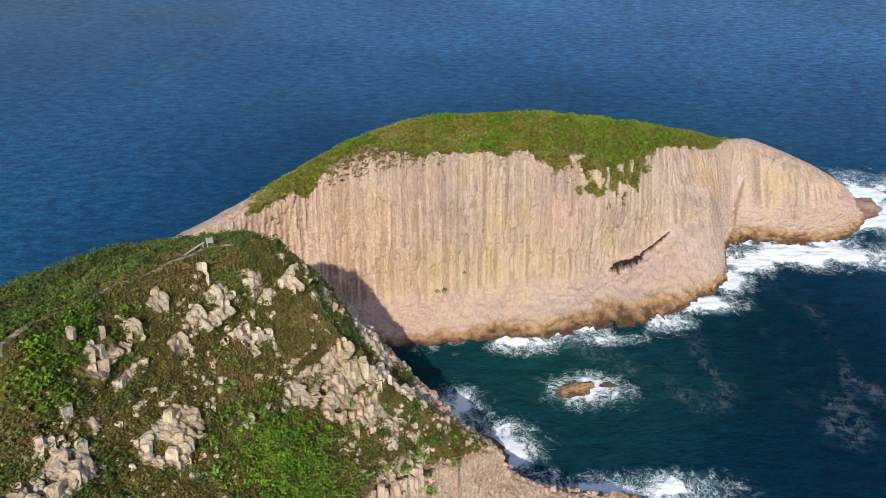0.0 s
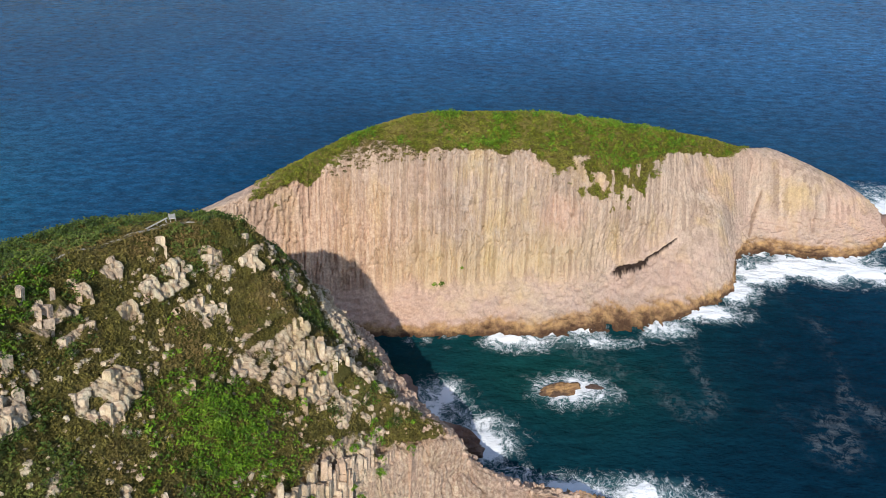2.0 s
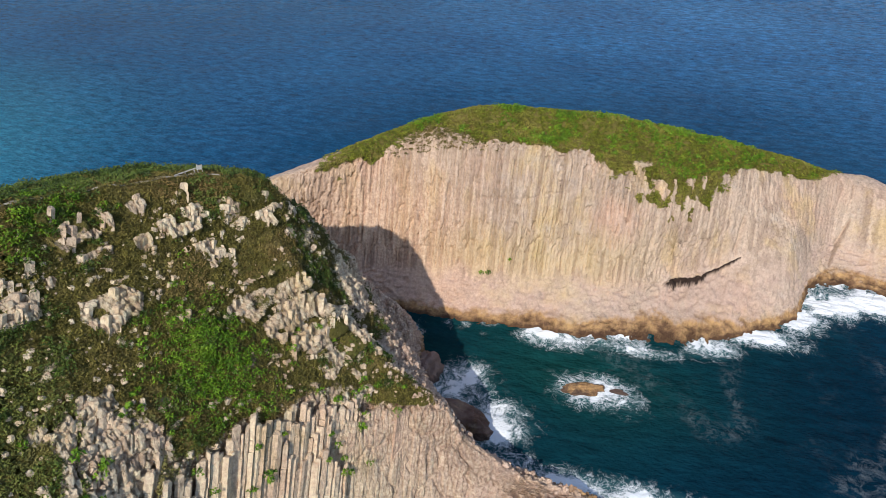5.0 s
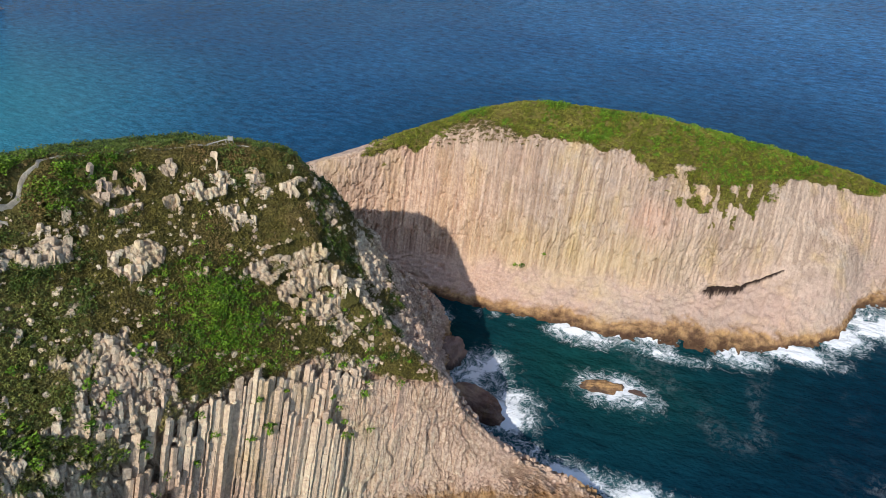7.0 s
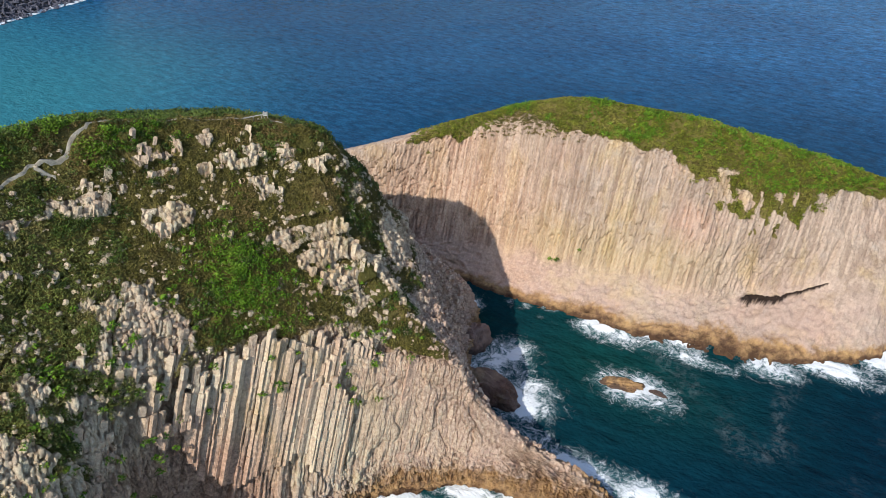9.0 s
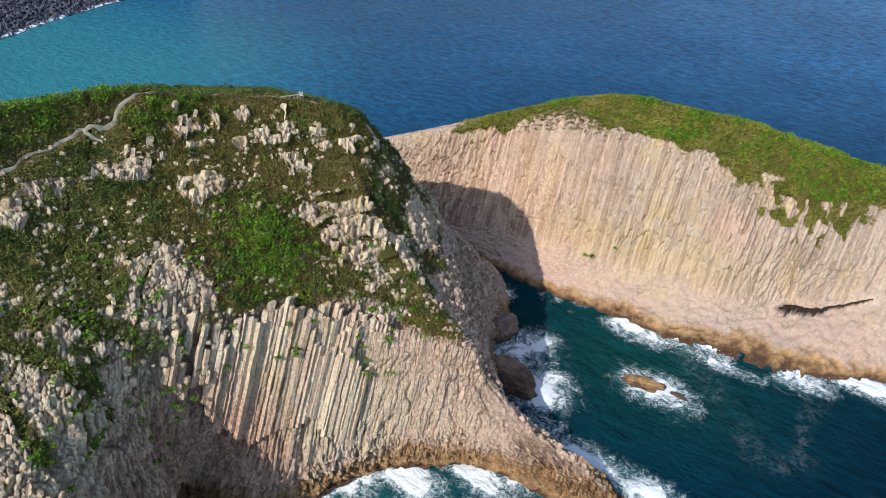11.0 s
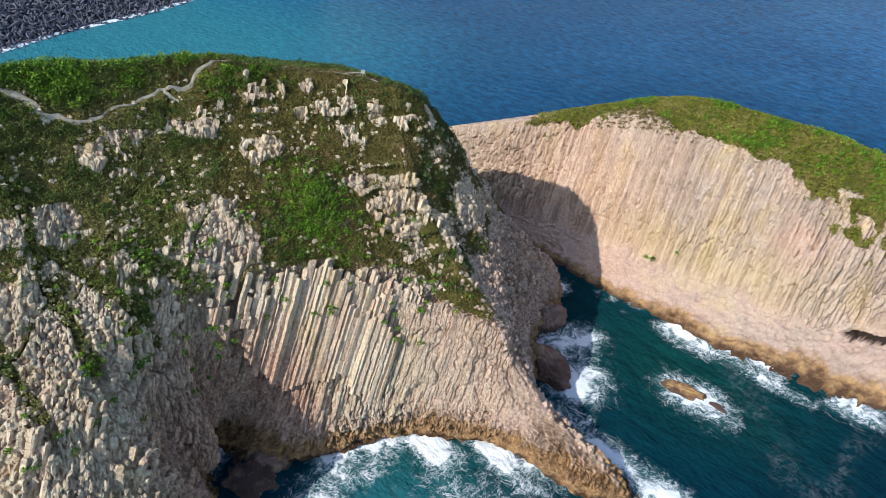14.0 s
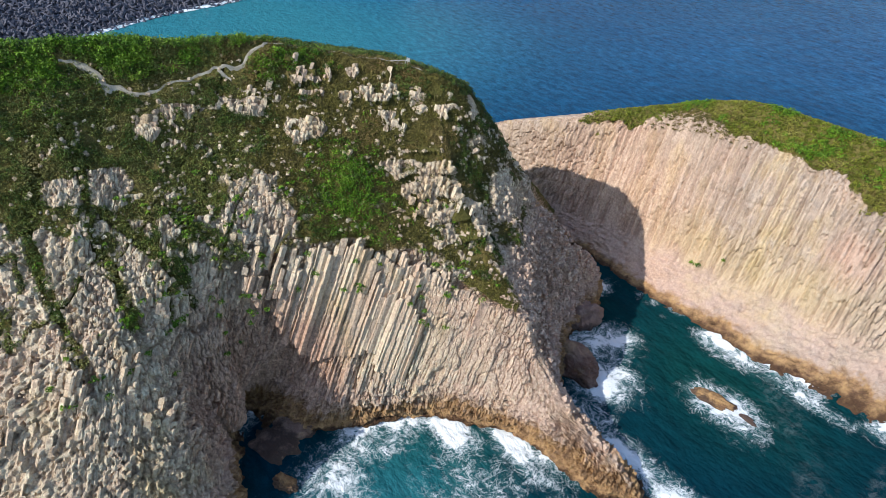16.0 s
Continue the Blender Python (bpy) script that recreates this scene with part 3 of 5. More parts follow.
def crags(p):
    """The outcrops, and the broken bands of rock between them."""
    here, rise_ = outcrops(p)
    mid_ = smooth(61, 53, p[:, 2]) * smooth(64, 54, p[:, 1]) * smooth(10, 20, p[:, 1])
    t = p[:, 2] + 3.0 * fbm(p, 9.0, 3, 45)
    step_ = (t / (6.5 - 2.7 * (mid_ > 0.5))) % 1.0
    some = smooth(0.13, 0.22, fbm(p * (1.0, 0.75, 0.5), 6.0, 3, 46) + 0.05 * mid_ + 0.15 * vnoise(p, 1.7, 42)) * smooth(72, 66, p[:, 2])
    wide = 0.38 + 0.20 * mid_
    w = some * smooth(wide + 0.05, wide - 0.04, step_)
    return np.maximum(here, w), np.maximum(rise_, w * 1.3 * np.clip(1 - step_ / wide, 0, 1))


def clefts(p):
    """Narrow grown-over clefts that run down across the bare rock."""
    out = np.zeros(len(p))
    near_ = p[:, 1] < 48
    q = p[near_]
    d = np.full(len(q), 99.0)
    for run in CLEFTS:
        for (x0, y0), (x1, y1) in zip(run, run[1:]):
            t_ = np.clip(((q[:, 0] - x0) * (x1 - x0) + (q[:, 1] - y0) * (y1 - y0)) / ((x1 - x0) ** 2 + (y1 - y0) ** 2), 0, 1)
            d = np.minimum(d, np.hypot(q[:, 0] - x0 - t_ * (x1 - x0), q[:, 1] - y0 - t_ * (y1 - y0)))
    d = d + 0.9 * fbm(q, 3.0, 3, 48)
    turned = q @ np.array([(0.8, -0.6, 0), (0.6, 0.8, 0), (0, 0, 1.0)])
    out[near_] = np.maximum(smooth(1.3, 0.5, d), 0.8 * smooth(0.055, 0.02, np.abs(fbm(turned * (1.0, 0.32, 0.32), 6.0, 3, 47))))
    return out


def turf_headland(p, v, u):
    """How much turf grows at places p of the headland, 0 to 1, from the rib rows v and the way round u."""
    back_side = smooth(FRONT - 0.8, FRONT + 0.4, u)
    n = fbm(p, 6.0, 4, 40)
    bushy = 0.95 + 1.4 * n + 0.5 * (v - 4.2)
    gully = 1.5 * np.exp(-(((p[:, 0] + 19.5) / 5.5) ** 2 + ((p[:, 1] - 56) / 6.0) ** 2)) * smooth(3.1, 3.6, v)
    shelf = 1.8 * np.exp(-(((p[:, 0] + 1.5) / 7.5) ** 2 + ((p[:, 1] - 77.6 - 0.15 * (p[:, 0] + 1.5)) / 2.2) ** 2)) * smooth(3.0, 3.3, v)
    lim = 4.25 + 0.9 * smooth(30, 14, p[:, 1])
    west = -1.0 * smooth(46, 32, p[:, 1]) * smooth(0.1, -0.6, v + 0.8 * n - lim) * (1 - back_side)
    east = -0.75 * smooth(12.6, 14.2, u) * smooth(5.95, 5.3, v) * (1 - back_side)
    crest = 0.9 * smooth(5.55, 5.95, v)
    g = bushy + gully + shelf + west + east + crest
    g = g * smooth(3.0, 3.5, v + 0.35 * n)
    g = g - 1.6 * crags(p)[0] * (1 - np.clip(gully + shelf, 0, 1)) * smooth(5.95, 5.75, v)
    g = np.maximum(g, 0.85 * clefts(p) * smooth(2.9, 3.2, v) * smooth(48, 40, p[:, 1]))
    return np.clip(g, 0, 1) * (1 - back_side) + back_side * smooth(0.7, 1.4, v)


def turf_stack(p, v, u):
    n = fbm(p, 8.0, 4, 60)
    g = smooth(2.95, 3.30, v + 0.4 * n + 0.35 * fbm(p, 2.2, 3, 63)) * smooth(1.0, 1.8, u) * smooth(10.9, 9.8, u)
    fine = 0.55 * fbm(p * (1, 1, 0.45), 1.8, 3, 62) + 0.55 * fbm(p, 5.0, 2, 66)
    mixed = np.exp(-((p[:, 0] - 45) / 14.0) ** 4) * smooth(2.05, 2.4, v + 0.3 * n) * smooth(3.9, 3.5, v)
    bare = np.exp(-(((p[:, 0] + 19) / 9.0) ** 2 + ((p[:, 1] - 156) / 4.0) ** 2)) * 1.1 + 0.9 * smooth(2.9, 1.7, u)
    thin = 0.35 * smooth(3.7, 3.2, v) * smooth(-0.05, 0.25, fbm(p, 3.0, 3, 67))
    return np.clip((g - bare - thin + 0.25 * n) * (1 - mixed) + mixed * smooth(-0.06, 0.08, fine + 0.34 * (v - 2.75)), 0, 1)


def field(ob, grid, u, v, turf):
    p = grid.reshape(-1, 3)
    uu, vv = np.repeat(u, len(v)), np.tile(v, len(u))
    set_value(ob, "grass", turf(p, vv, uu))


def sunk(grid, normals, u, v, turf, lo, hi, depth):
    """The ground drawn back behind the columns, which stand in front of it."""
    p = grid.reshape(-1, 3)
    bare = (1 - smooth(0.3, 0.6, turf(p, np.tile(v, len(u)), np.repeat(u, len(v))))).reshape(len(u), len(v))
    bare = bare * (smooth(lo, lo + 0.3, v) * smooth(hi, hi - 0.3, v))[None] * smooth(25, 29, grid[..., 1])
    inside = 1 + 0.5 * np.exp(-(((grid[..., 1] - 33) / 9.0) ** 4)) * smooth(2.75, 2.45, v)[None] * (grid[..., 1] < 60)
    return grid - normals * (bare * inside * np.interp(v, *depth)[None])[..., None]


uu_, vv_ = np.repeat(head_u, NV), np.tile(head_v, NU)
head_turf = turf_headland(hp_, vv_, uu_)
bare_ = ((1 - smooth(0.35, 0.65, head_turf)) * smooth(0.2, 0.6, vv_) * smooth(FRONT - 0.5, FRONT - 2, uu_)).reshape(NU, NV)
crag_here, crag_lift = outcrops(hp_)
west_ = (smooth(46, 38, hp_[:, 1]) * (vv_ > 1)).reshape(NU, NV)
head_low = sunk(head_grid, head_n, head_u, head_v, turf_headland, 1.1, 3.6, ((0, 1.3, 1.8, 2.9, 3.4, 6), (0, 0.6, 2.2, 2.2, 0.4, 0.0)))
head_low = head_low * (1 - face_[..., None]) + head_grid * face_[..., None]
head_low = head_low + head_n * (bare_ * head_blocks + 0.55 * (crag_here * crag_lift).reshape(NU, NV) * (vv_ > 3.2).reshape(NU, NV) - 1.6 * (clefts(hp_) * smooth(2.4, 3.0, vv_)).reshape(NU, NV))[..., None]
stack_low = stack_grid + slot[..., None] * np.array((0.0, 1.8, 0.0)) * (1 - 0.6 * along_)[..., None] + stack_n * flute[..., None]
headland = mesh_object("headland", head_low.reshape(-1, 3), head_faces, mat_headland)
headland.data.polygons.foreach_set("use_smooth", (head_turf.reshape(NU, NV) > 0.5)[:-1, :-1].ravel())
tagged(headland, "steep rocky headland of pale columnar rock, half grown with turf", "headland", kind="structure")
field(headland, head_grid, head_u, head_v, turf_headland)
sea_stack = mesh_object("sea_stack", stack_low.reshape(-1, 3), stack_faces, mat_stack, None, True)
tagged(sea_stack, "tall island cliff of rosy rock columns with a grassy top", "sea stack", kind="structure")
field(sea_stack, stack_grid, stack_u, stack_v, turf_stack)
# Painted shade of the fissure, reaching a little past the slot's edges.
set_value(sea_stack, "slot_shade", smooth(1.35, 1.1, np.abs(pz_ - line_z) / half_) * (half_ > 0.05) * (stack_v < 3)[None])
set_value(sea_stack, "tone", 0.5 + (stack_tone - 0.5) * smooth(4, 10, sp_[:, 2]))
set_value(headland, "tone", head_tone)
set_value(headland, "pale", 0.4 * (west_.ravel() * smooth(2.2, 3.0, vv_) + 0.4 * crag_here * (vv_ > 3.2)))
head_tree, stack_tree = bvh(head_grid.reshape(-1, 3), head_faces), bvh(stack_grid.reshape(-1, 3), stack_faces)

# ---- rock columns: a leaning lattice of six-sided prisms that ends at the ground ----
def lean(k):
    """Column axis that leans back by k metres a metre, and the two directions across it."""
    a = Vector((0, k, 1)).normalized()
    return a, Vector((1, 0, 0)), a.cross(Vector((1, 0, 0)))


HEAD_AXES = lean(0.44)


def lattice(tree, nv, u, v, size, box, axes):
    """Casts the lattice's cells down the column axis on to the ground. Gives i, j, top and rib place of each cell that meets it."""
    p0, p1, q0, q1 = box
    axis, e1, e2 = axes
    rows = []
    for j in range(int(q0 / (size * 0.866)), int(q1 / (size * 0.866))):
        for i in range(int(p0 / size), int(p1 / size)):
            c = e1 * ((i + 0.5 * (j & 1)) * size) + e2 * (j * size * 0.866)
            hit, n, k, d = tree.ray_cast(c + axis * 160, -axis, 260)
            if hit is not None:
                rows.append((i, j, hit.dot(axis), u[k // (nv - 1)], v[k % (nv - 1)], hit.x, hit.y, hit.z))
    return np.array(rows)


def corners(i, j, size, seed):
    """The six corners of a cell in the lattice plane; neighbours share them, and each is moved a little."""
    ang = np.radians(np.arange(6) * 60 + 30)
    cx = (i + 0.5 * (j & 1)) * size
    cy = j * size * 0.866
    x = cx[:, None] + np.cos(ang) * size * 0.5774
    y = cy[:, None] + np.sin(ang) * size * 0.5774
    kx, ky = np.round(x / size * 20).astype(int), np.round(y / size * 20).astype(int)
    x = x + (hash01(kx, ky, seed=seed) - 0.5) * size * 0.72
    y = y + (hash01(kx, ky, seed=seed + 1) - 0.5) * size * 0.72
    return x, y, cx, cy


def prisms(x, y, cx, cy, top, bottom, slant, worn, axes, tip=0.8, fill=(0.92, 0.08)):
    """Vertices (n x 18 x 3): foot ring, shoulder ring and worn top ring of each column."""
    n = len(top)
    shrink = (fill[0] + fill[1] * hash01(np.arange(n), np.arange(n) * 3, seed=11))[:, None]
    rx, ry = cx[:, None] + (x - cx[:, None]) * shrink, cy[:, None] + (y - cy[:, None]) * shrink
    tilt = slant[:, 0:1] * (rx - cx[:, None]) + slant[:, 1:2] * (ry - cy[:, None])
    out = np.empty((n, 18, 3))
    for ring, (k, lift) in enumerate(((1.0, None), (1.0, -worn), (tip, 0.0))):
        px, py = cx[:, None] + (rx - cx[:, None]) * k, cy[:, None] + (ry - cy[:, None]) * k
        h = np.repeat(bottom[:, None], 6, 1) if lift is None else top[:, None] + tilt * k + lift
        out[:, ring * 6:ring * 6 + 6] = px[..., None] * np.array(axes[1]) + py[..., None] * np.array(axes[2]) + h[..., None] * np.array(axes[0])
    return out


PRISM = [(a, (a + 1) % 6, 6 + (a + 1) % 6, 6 + a) for a in range(6)] + [(6 + a, 6 + (a + 1) % 6, 12 + (a + 1) % 6, 12 + a) for a in range(6)] + [(12, 13, 14, 15, 16, 17)]


def column_field(owner, cells, size, keep, rise, mat, mat_one, nearest, name, seed, label, axes, roof=None, round_=0.0, breaks=5):
    """Builds the kept cells of a lattice as columns: the chosen stretch as parts of their own, the rest joined."""
    i, j = cells[:, 0].astype(int), cells[:, 1].astype(int)
    top = cells[:, 2] + rise
    at = {(a, b): k for k, (a, b) in enumerate(zip(i.tolist(), j.tolist()))}
    low = top.copy()
    for k, (a, b) in enumerate(zip(i.tolist(), j.tolist())):
        s = b & 1
        for da, db in ((1, 0), (-1, 0), (s, 1), (s - 1, 1), (s, -1), (s - 1, -1)):
            w = at.get((a + da, b + db))
            low[k] = min(low[k], cells[w, 2] - 0.2 if w is not None else top[k] - 3)
    bottom = np.maximum(low - 1.6, -20)
    if roof is not None:
        bottom = np.maximum(bottom, top - roof(cells[:, 5:8]))
    x, y, cx, cy = corners(i, j, size, seed)
    slant = (np.stack([hash01(i, j, seed=seed + 4), hash01(i, j, seed=seed + 5)], 1) - 0.5) * 0.9
    slant[:, 1] += 0.2 + 0.3 * round_
    slant = slant * (0.9 - 0.45 * smooth(2.8, 3.6, cells[:, 4]))[:, None]
    length = top - bottom
    count = np.clip(np.round(length / ((1.3 + 2.8 * hash01(i, j, seed=seed + 6)) * (0.5 if round_ else 1.0))), 1, breaks).astype(int)
    single = np.zeros(len(keep), bool)
    single[np.flatnonzero(keep & nearest)[:300]] = True
    pieces = {k: [] for k in np.flatnonzero(single)}
    rest = []
    for s in range(breaks):
        k = np.flatnonzero(keep & (count > s))
        if not len(k):
            continue
        cut = lambda m_: np.clip((m_ + 0.7 * (hash01(i[k], j[k], np.full(len(k), m_), seed=seed + 7) - 0.5) * (m_ > 0)) / count[k], 0, 1)
        a = top[k] - length[k] * cut(s)
        b_ = np.where(count[k] == s + 1, bottom[k], top[k] - length[k] * cut(s + 1) - 0.02)
        shift = (np.stack([hash01(i[k], j[k], np.full(len(k), s), seed=seed + 8), hash01(i[k], j[k], np.full(len(k), s), seed=seed + 9)], 1) - 0.5) * size * (0.26 if breaks > 6 else 0.30)
        vv = prisms(x[k] + shift[:, :1], y[k] + shift[:, 1:], cx[k] + shift[:, 0], cy[k] + shift[:, 1], a, b_, slant[k] if s == 0 else slant[k] * 0.25, (0.14 + 0.22 * round_ if s == 0 else 0.07) * size, axes, 0.8 - 0.25 * round_, (0.78, 0.28) if round_ else (0.92, 0.08))
        rest.append(vv[~single[k]])
        for kk, w in zip(k[single[k]], vv[single[k]]):
            pieces[kk].append(w)
    rest = np.concatenate(rest)
    faces = [tuple(o * 18 + q for q in f) for o in range(len(rest)) for f in PRISM]
    joined = mesh_object(name + "s", rest.reshape(-1, 3), faces, mat, owner)
    tagged(joined, label, kind="stuff")
    for k, ws in pieces.items():
        w = np.concatenate(ws)
        mid = w.mean(0)
        ob = mesh_object(name, w - mid, [tuple(o * 18 + q for q in f) for o in range(len(ws)) for f in PRISM], mat_one, owner)
        ob.location = mid


def head_cells(size, seed):
    hc = lattice(head_tree, NV, head_u, head_v, size, (-62, 46, -70, 112), HEAD_AXES)
    hp, hu, hv = hc[:, 5:8], hc[:, 3], hc[:, 4]
    hi, hj = hc[:, 0].astype(int), hc[:, 1].astype(int)
    g = turf_headland(hp, hv, hu)
    steep = smooth(3.6, 2.8, hv)
    tall = steep * smooth(2, -6, hp[:, 0])
    plain_face = smooth(60, 68, hp[:, 1] + 2 * vnoise(hp, 5.0, 78)) * smooth(3.3, 2.9, hv)
    flat = np.stack([hp[:, 0], hp[:, 1] - 0.44 * hp[:, 2], np.zeros(len(hp))], 1)
    tier = np.clip(np.floor(3.2 * (0.42 + 0.9 * fbm(flat, 4.0, 2, 70) + 0.45 * vnoise(flat, 1.5, 73))) / 3.2, 0, 1.2)
    jag = hash01(hi, hj, seed=seed) - 0.45
    loose = hash01(hi, hj, seed=seed + 1)
    cleft = clefts(hp) * smooth(2.4, 3.0, hv)
    knob = smooth(46, 36, hp[:, 1]) * (1 - tall)
    rise = 0.1 + ((0.4 + 4.2 * tall) * tier + (0.5 + 0.9 * tall * loose ** 3 + 0.45 * knob) * jag) * (1 - 0.8 * plain_face) + 0.9 * knob * fbm(hp * (1, 1, 0.5), 4.0, 3, 74) - 2.0 * cleft
    here, lift = outcrops(hp)
    rise = rise + crags(hp)[1] * (0.30 + 0.6 * loose) * (1 - here) + here * (lift * (0.9 + 0.5 * vnoise(flat, 2.0, 75)) + 0.7 * jag)
    alcove = smooth(0.12, 0.34, fbm(hp * (1, 1, 0.5), 5.5, 2, 50)) * steep
    rise = np.maximum(rise - 1.2 * alcove * (hp[:, 1] > 30) * (1 - plain_face), -1.5)
    low_rock = hp[:, 2] < 7 + 3 * vnoise(hp, 5.0, 79) + smooth(38, 46, hp[:, 1]) * (11 + 5 * vnoise(hp, 6.0, 77))
    low_rock |= plain_face > 0.55
    flank = smooth(13.0, 14.5, hu)
    keep = (g < 0.40 + 0.5 * (hash01(hi, hj, seed=seed + 3) - 0.5) * (1 - steep)) & ((hash01(hi, hj, seed=seed + 4) > 0.10 * (1 - knob) + 0.55 * flank) | ((hv < 3.2) & (flank < 0.5)))
    block = (hv < 3.25 + 0.3 * vnoise(hp, 4.0, 48)) & (hp[:, 1] > 27 + 3 * vnoise(hp, 4.0, 49)) & (flank < 0.5)
    crag = (here > 0.5) & ~block & (flank < 0.5)
    rim = 43.5 - 0.36 * (hp[:, 2] - 6) + 1.5 * vnoise(hp, 4.0, 52)
    hollow = smooth(rim + 1, rim - 1, hp[:, 1]) * smooth(19, 23, hp[:, 1]) * smooth(3.05, 2.8, hv)
    keep &= hash01(hi, hj, seed=seed + 5) > 1.3 * hollow
    return hc, hp, keep & ~low_rock & (hu < FRONT - 1.6), rise, block, crag


hc, hp, keep, rise, block, crag = head_cells(0.95, 71)
near = (hp[:, 0] > -20) & (hp[:, 0] < 4) & (hp[:, 1] > 44) & (hp[:, 1] < 76) & (hp[:, 2] > 14) & (hp[:, 2] < 48)
column_field(headland, hc, 0.95, keep & block, rise, mat_column, mat_column_one, near, "rock_column", 90, "tall pale six-sided rock columns", HEAD_AXES,
             lambda p: np.maximum(p[:, 2] - (45.6 - p[:, 1] + 0.44 * p[:, 2]) / 0.8 + 3 * vnoise(p, 3.0, 53), 1.5) * 1.09, breaks=9)
hc, hp, keep, rise, block, crag = head_cells(1.0, 271)
near = (hp[:, 0] > -38) & (hp[:, 0] < -20) & (hp[:, 1] > 40) & (hp[:, 1] < 82)
column_field(headland, hc, 1.0, crag & (hash01(hc[:, 0].astype(int), hc[:, 1].astype(int), seed=277) < 0.62), rise, mat_column, mat_column_one, near, "crag_column", 290, "stout pale columns of the crags on the slope", HEAD_AXES, None, 0.3, 4)
hc, hp, keep, rise, block, crag = head_cells(0.88, 171)
near = (hp[:, 0] > -26) & (hp[:, 0] < -4) & (hp[:, 1] > 12) & (hp[:, 1] < 24)
some_ = hash01(hc[:, 0].astype(int), hc[:, 1].astype(int), seed=177) < 0.22 * smooth(0.0, 0.25, fbm(hp, 5.0, 2, 178)) + 0.10
column_field(headland, hc, 0.88, keep & ~block & ~crag & some_, rise, mat_column, mat_column_one, near, "column_stump", 190, "weathered knobbly stumps of broken rock columns", HEAD_AXES,
             lambda p: np.where((p[:, 0] < 1) & (p[:, 1] > 17) & (p[:, 1] < 31), 8.0, 99.0), 0.45, 6)

# ---- the sea: one sheet out to the horizon ----
def spaced(lo, hi, step, reach):
    mid = np.arange(lo, hi + step, step)
    grow = step * np.cumsum(1.16 ** np.arange(1, 60))
    grow = grow[grow < reach]
    return np.concatenate([lo - grow[::-1], mid, hi + grow])


sx, sy = spaced(-40, 160, 0.8, 4200), spaced(-5, 235, 0.8, 4200)
SX, SY = np.meshgrid(sx, sy, indexing="ij")
sp = np.stack([SX, SY, np.zeros_like(SX)], -1).reshape(-1, 3)


def shore_points(grid):
    z = grid[..., 2]
    a = grid[:, :-1][(z[:, :-1] < 0.3) & (z[:, 1:] >= 0.3)]
    return a[:, :2]


from mathutils.kdtree import KDTree
shore = np.concatenate([shore_points(head_grid), shore_points(stack_grid), shore_points(stack_grid[:, ::-1])])
kd = KDTree(len(shore))
for k, (a, b) in enumerate(shore):
    kd.insert((a, b, 0), k)
kd.balance()
dist = np.full(len(sp), 99.0)
for k in np.flatnonzero((sp[:, 0] > -60) & (sp[:, 0] < 190) & (sp[:, 1] > -20) & (sp[:, 1] < 260)):
    dist[k] = kd.find((sp[k, 0], sp[k, 1], 0))[2]

# Where the swell breaks: middle x, y, reach along x and y, strength.
SURF = [(112, 175, 26, 6, 1.05), (92, 173, 9, 6, 1.05), (146, 200, 10, 14, 1.0), (140, 216, 24, 12, 0.95), (83, 163, 5, 5, 0.9), (72, 152, 9, 3.5, 0.8), (21, 136, 7, 3.0, 1.0), (44, 138.5, 7, 2, 0.5), (60, 144.5, 6, 3, 0.6),
        (34, 120, 8, 5.0, 1.1), (4, 113, 6, 7, 1.0), (13, 103, 7, 6, 1.1), (30, 92, 14, 3, 0.7), (47, 92, 10, 4, 0.8), (20, 93, 6, 4, 0.7),
        (8, 64, 9, 4, 0.62), (20, 73, 10, 3.2, 0.7), (0, 48, 5, 8, 0.55), (6, 36, 8, 6, 0.8), (22, 60, 14, 11, 0.30)]
foam = np.zeros(len(sp))
for x, y, a, b, s in SURF:
    foam = np.maximum(foam, s * np.exp(-(((sp[:, 0] - x) / a) ** 2 + ((sp[:, 1] - y) / b) ** 2)))
foam = np.clip(1.15 * foam * (0.80 + 0.7 * fbm(sp, 5.0, 3, 55)) + 0.85 * np.exp(-dist / 2.6) * np.clip(0.35 + 1.1 * vnoise(sp, 8.0, 56) + 0.4 * vnoise(sp, 2.5, 54), 0, 1), 0, 1)
calm = np.exp(-np.maximum(np.hypot(SX, SY).ravel() - 900, 0) / 700)
wave = 0.28 * fbm(sp * (1, 1.6, 1), 7.0, 3, 57) + 0.35 * vnoise(sp * (0.6, 1, 1), 22.0, 58)
sp[:, 2] = wave * calm * smooth(260, 160, np.hypot(SX - 60, SY - 110).ravel()) + foam ** 2 * (0.25 + 0.5 * fbm(sp, 2.0, 4, 59))

m, nt, b = material("sea_water", 0.2, 0.02)
b.inputs["IOR"].default_value = 1.24
pos = coords(nt)
att = nt.nodes.new("ShaderNodeAttribute")
att.attribute_name = "foam"
att2 = nt.nodes.new("ShaderNodeAttribute")
att2.attribute_name = "shallow"
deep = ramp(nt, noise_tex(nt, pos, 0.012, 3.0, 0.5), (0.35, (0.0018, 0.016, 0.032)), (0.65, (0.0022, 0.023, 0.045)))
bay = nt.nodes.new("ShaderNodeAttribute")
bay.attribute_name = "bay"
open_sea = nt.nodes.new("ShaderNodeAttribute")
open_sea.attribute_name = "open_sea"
# Far water is bluer and lighter: its own hue plus sky sheen in the colour.
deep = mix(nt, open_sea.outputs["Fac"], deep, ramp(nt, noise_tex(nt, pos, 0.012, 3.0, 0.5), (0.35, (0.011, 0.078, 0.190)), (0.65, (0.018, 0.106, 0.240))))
water = mix(nt, att2.outputs["Fac"], deep, (0.006, 0.046, 0.042))
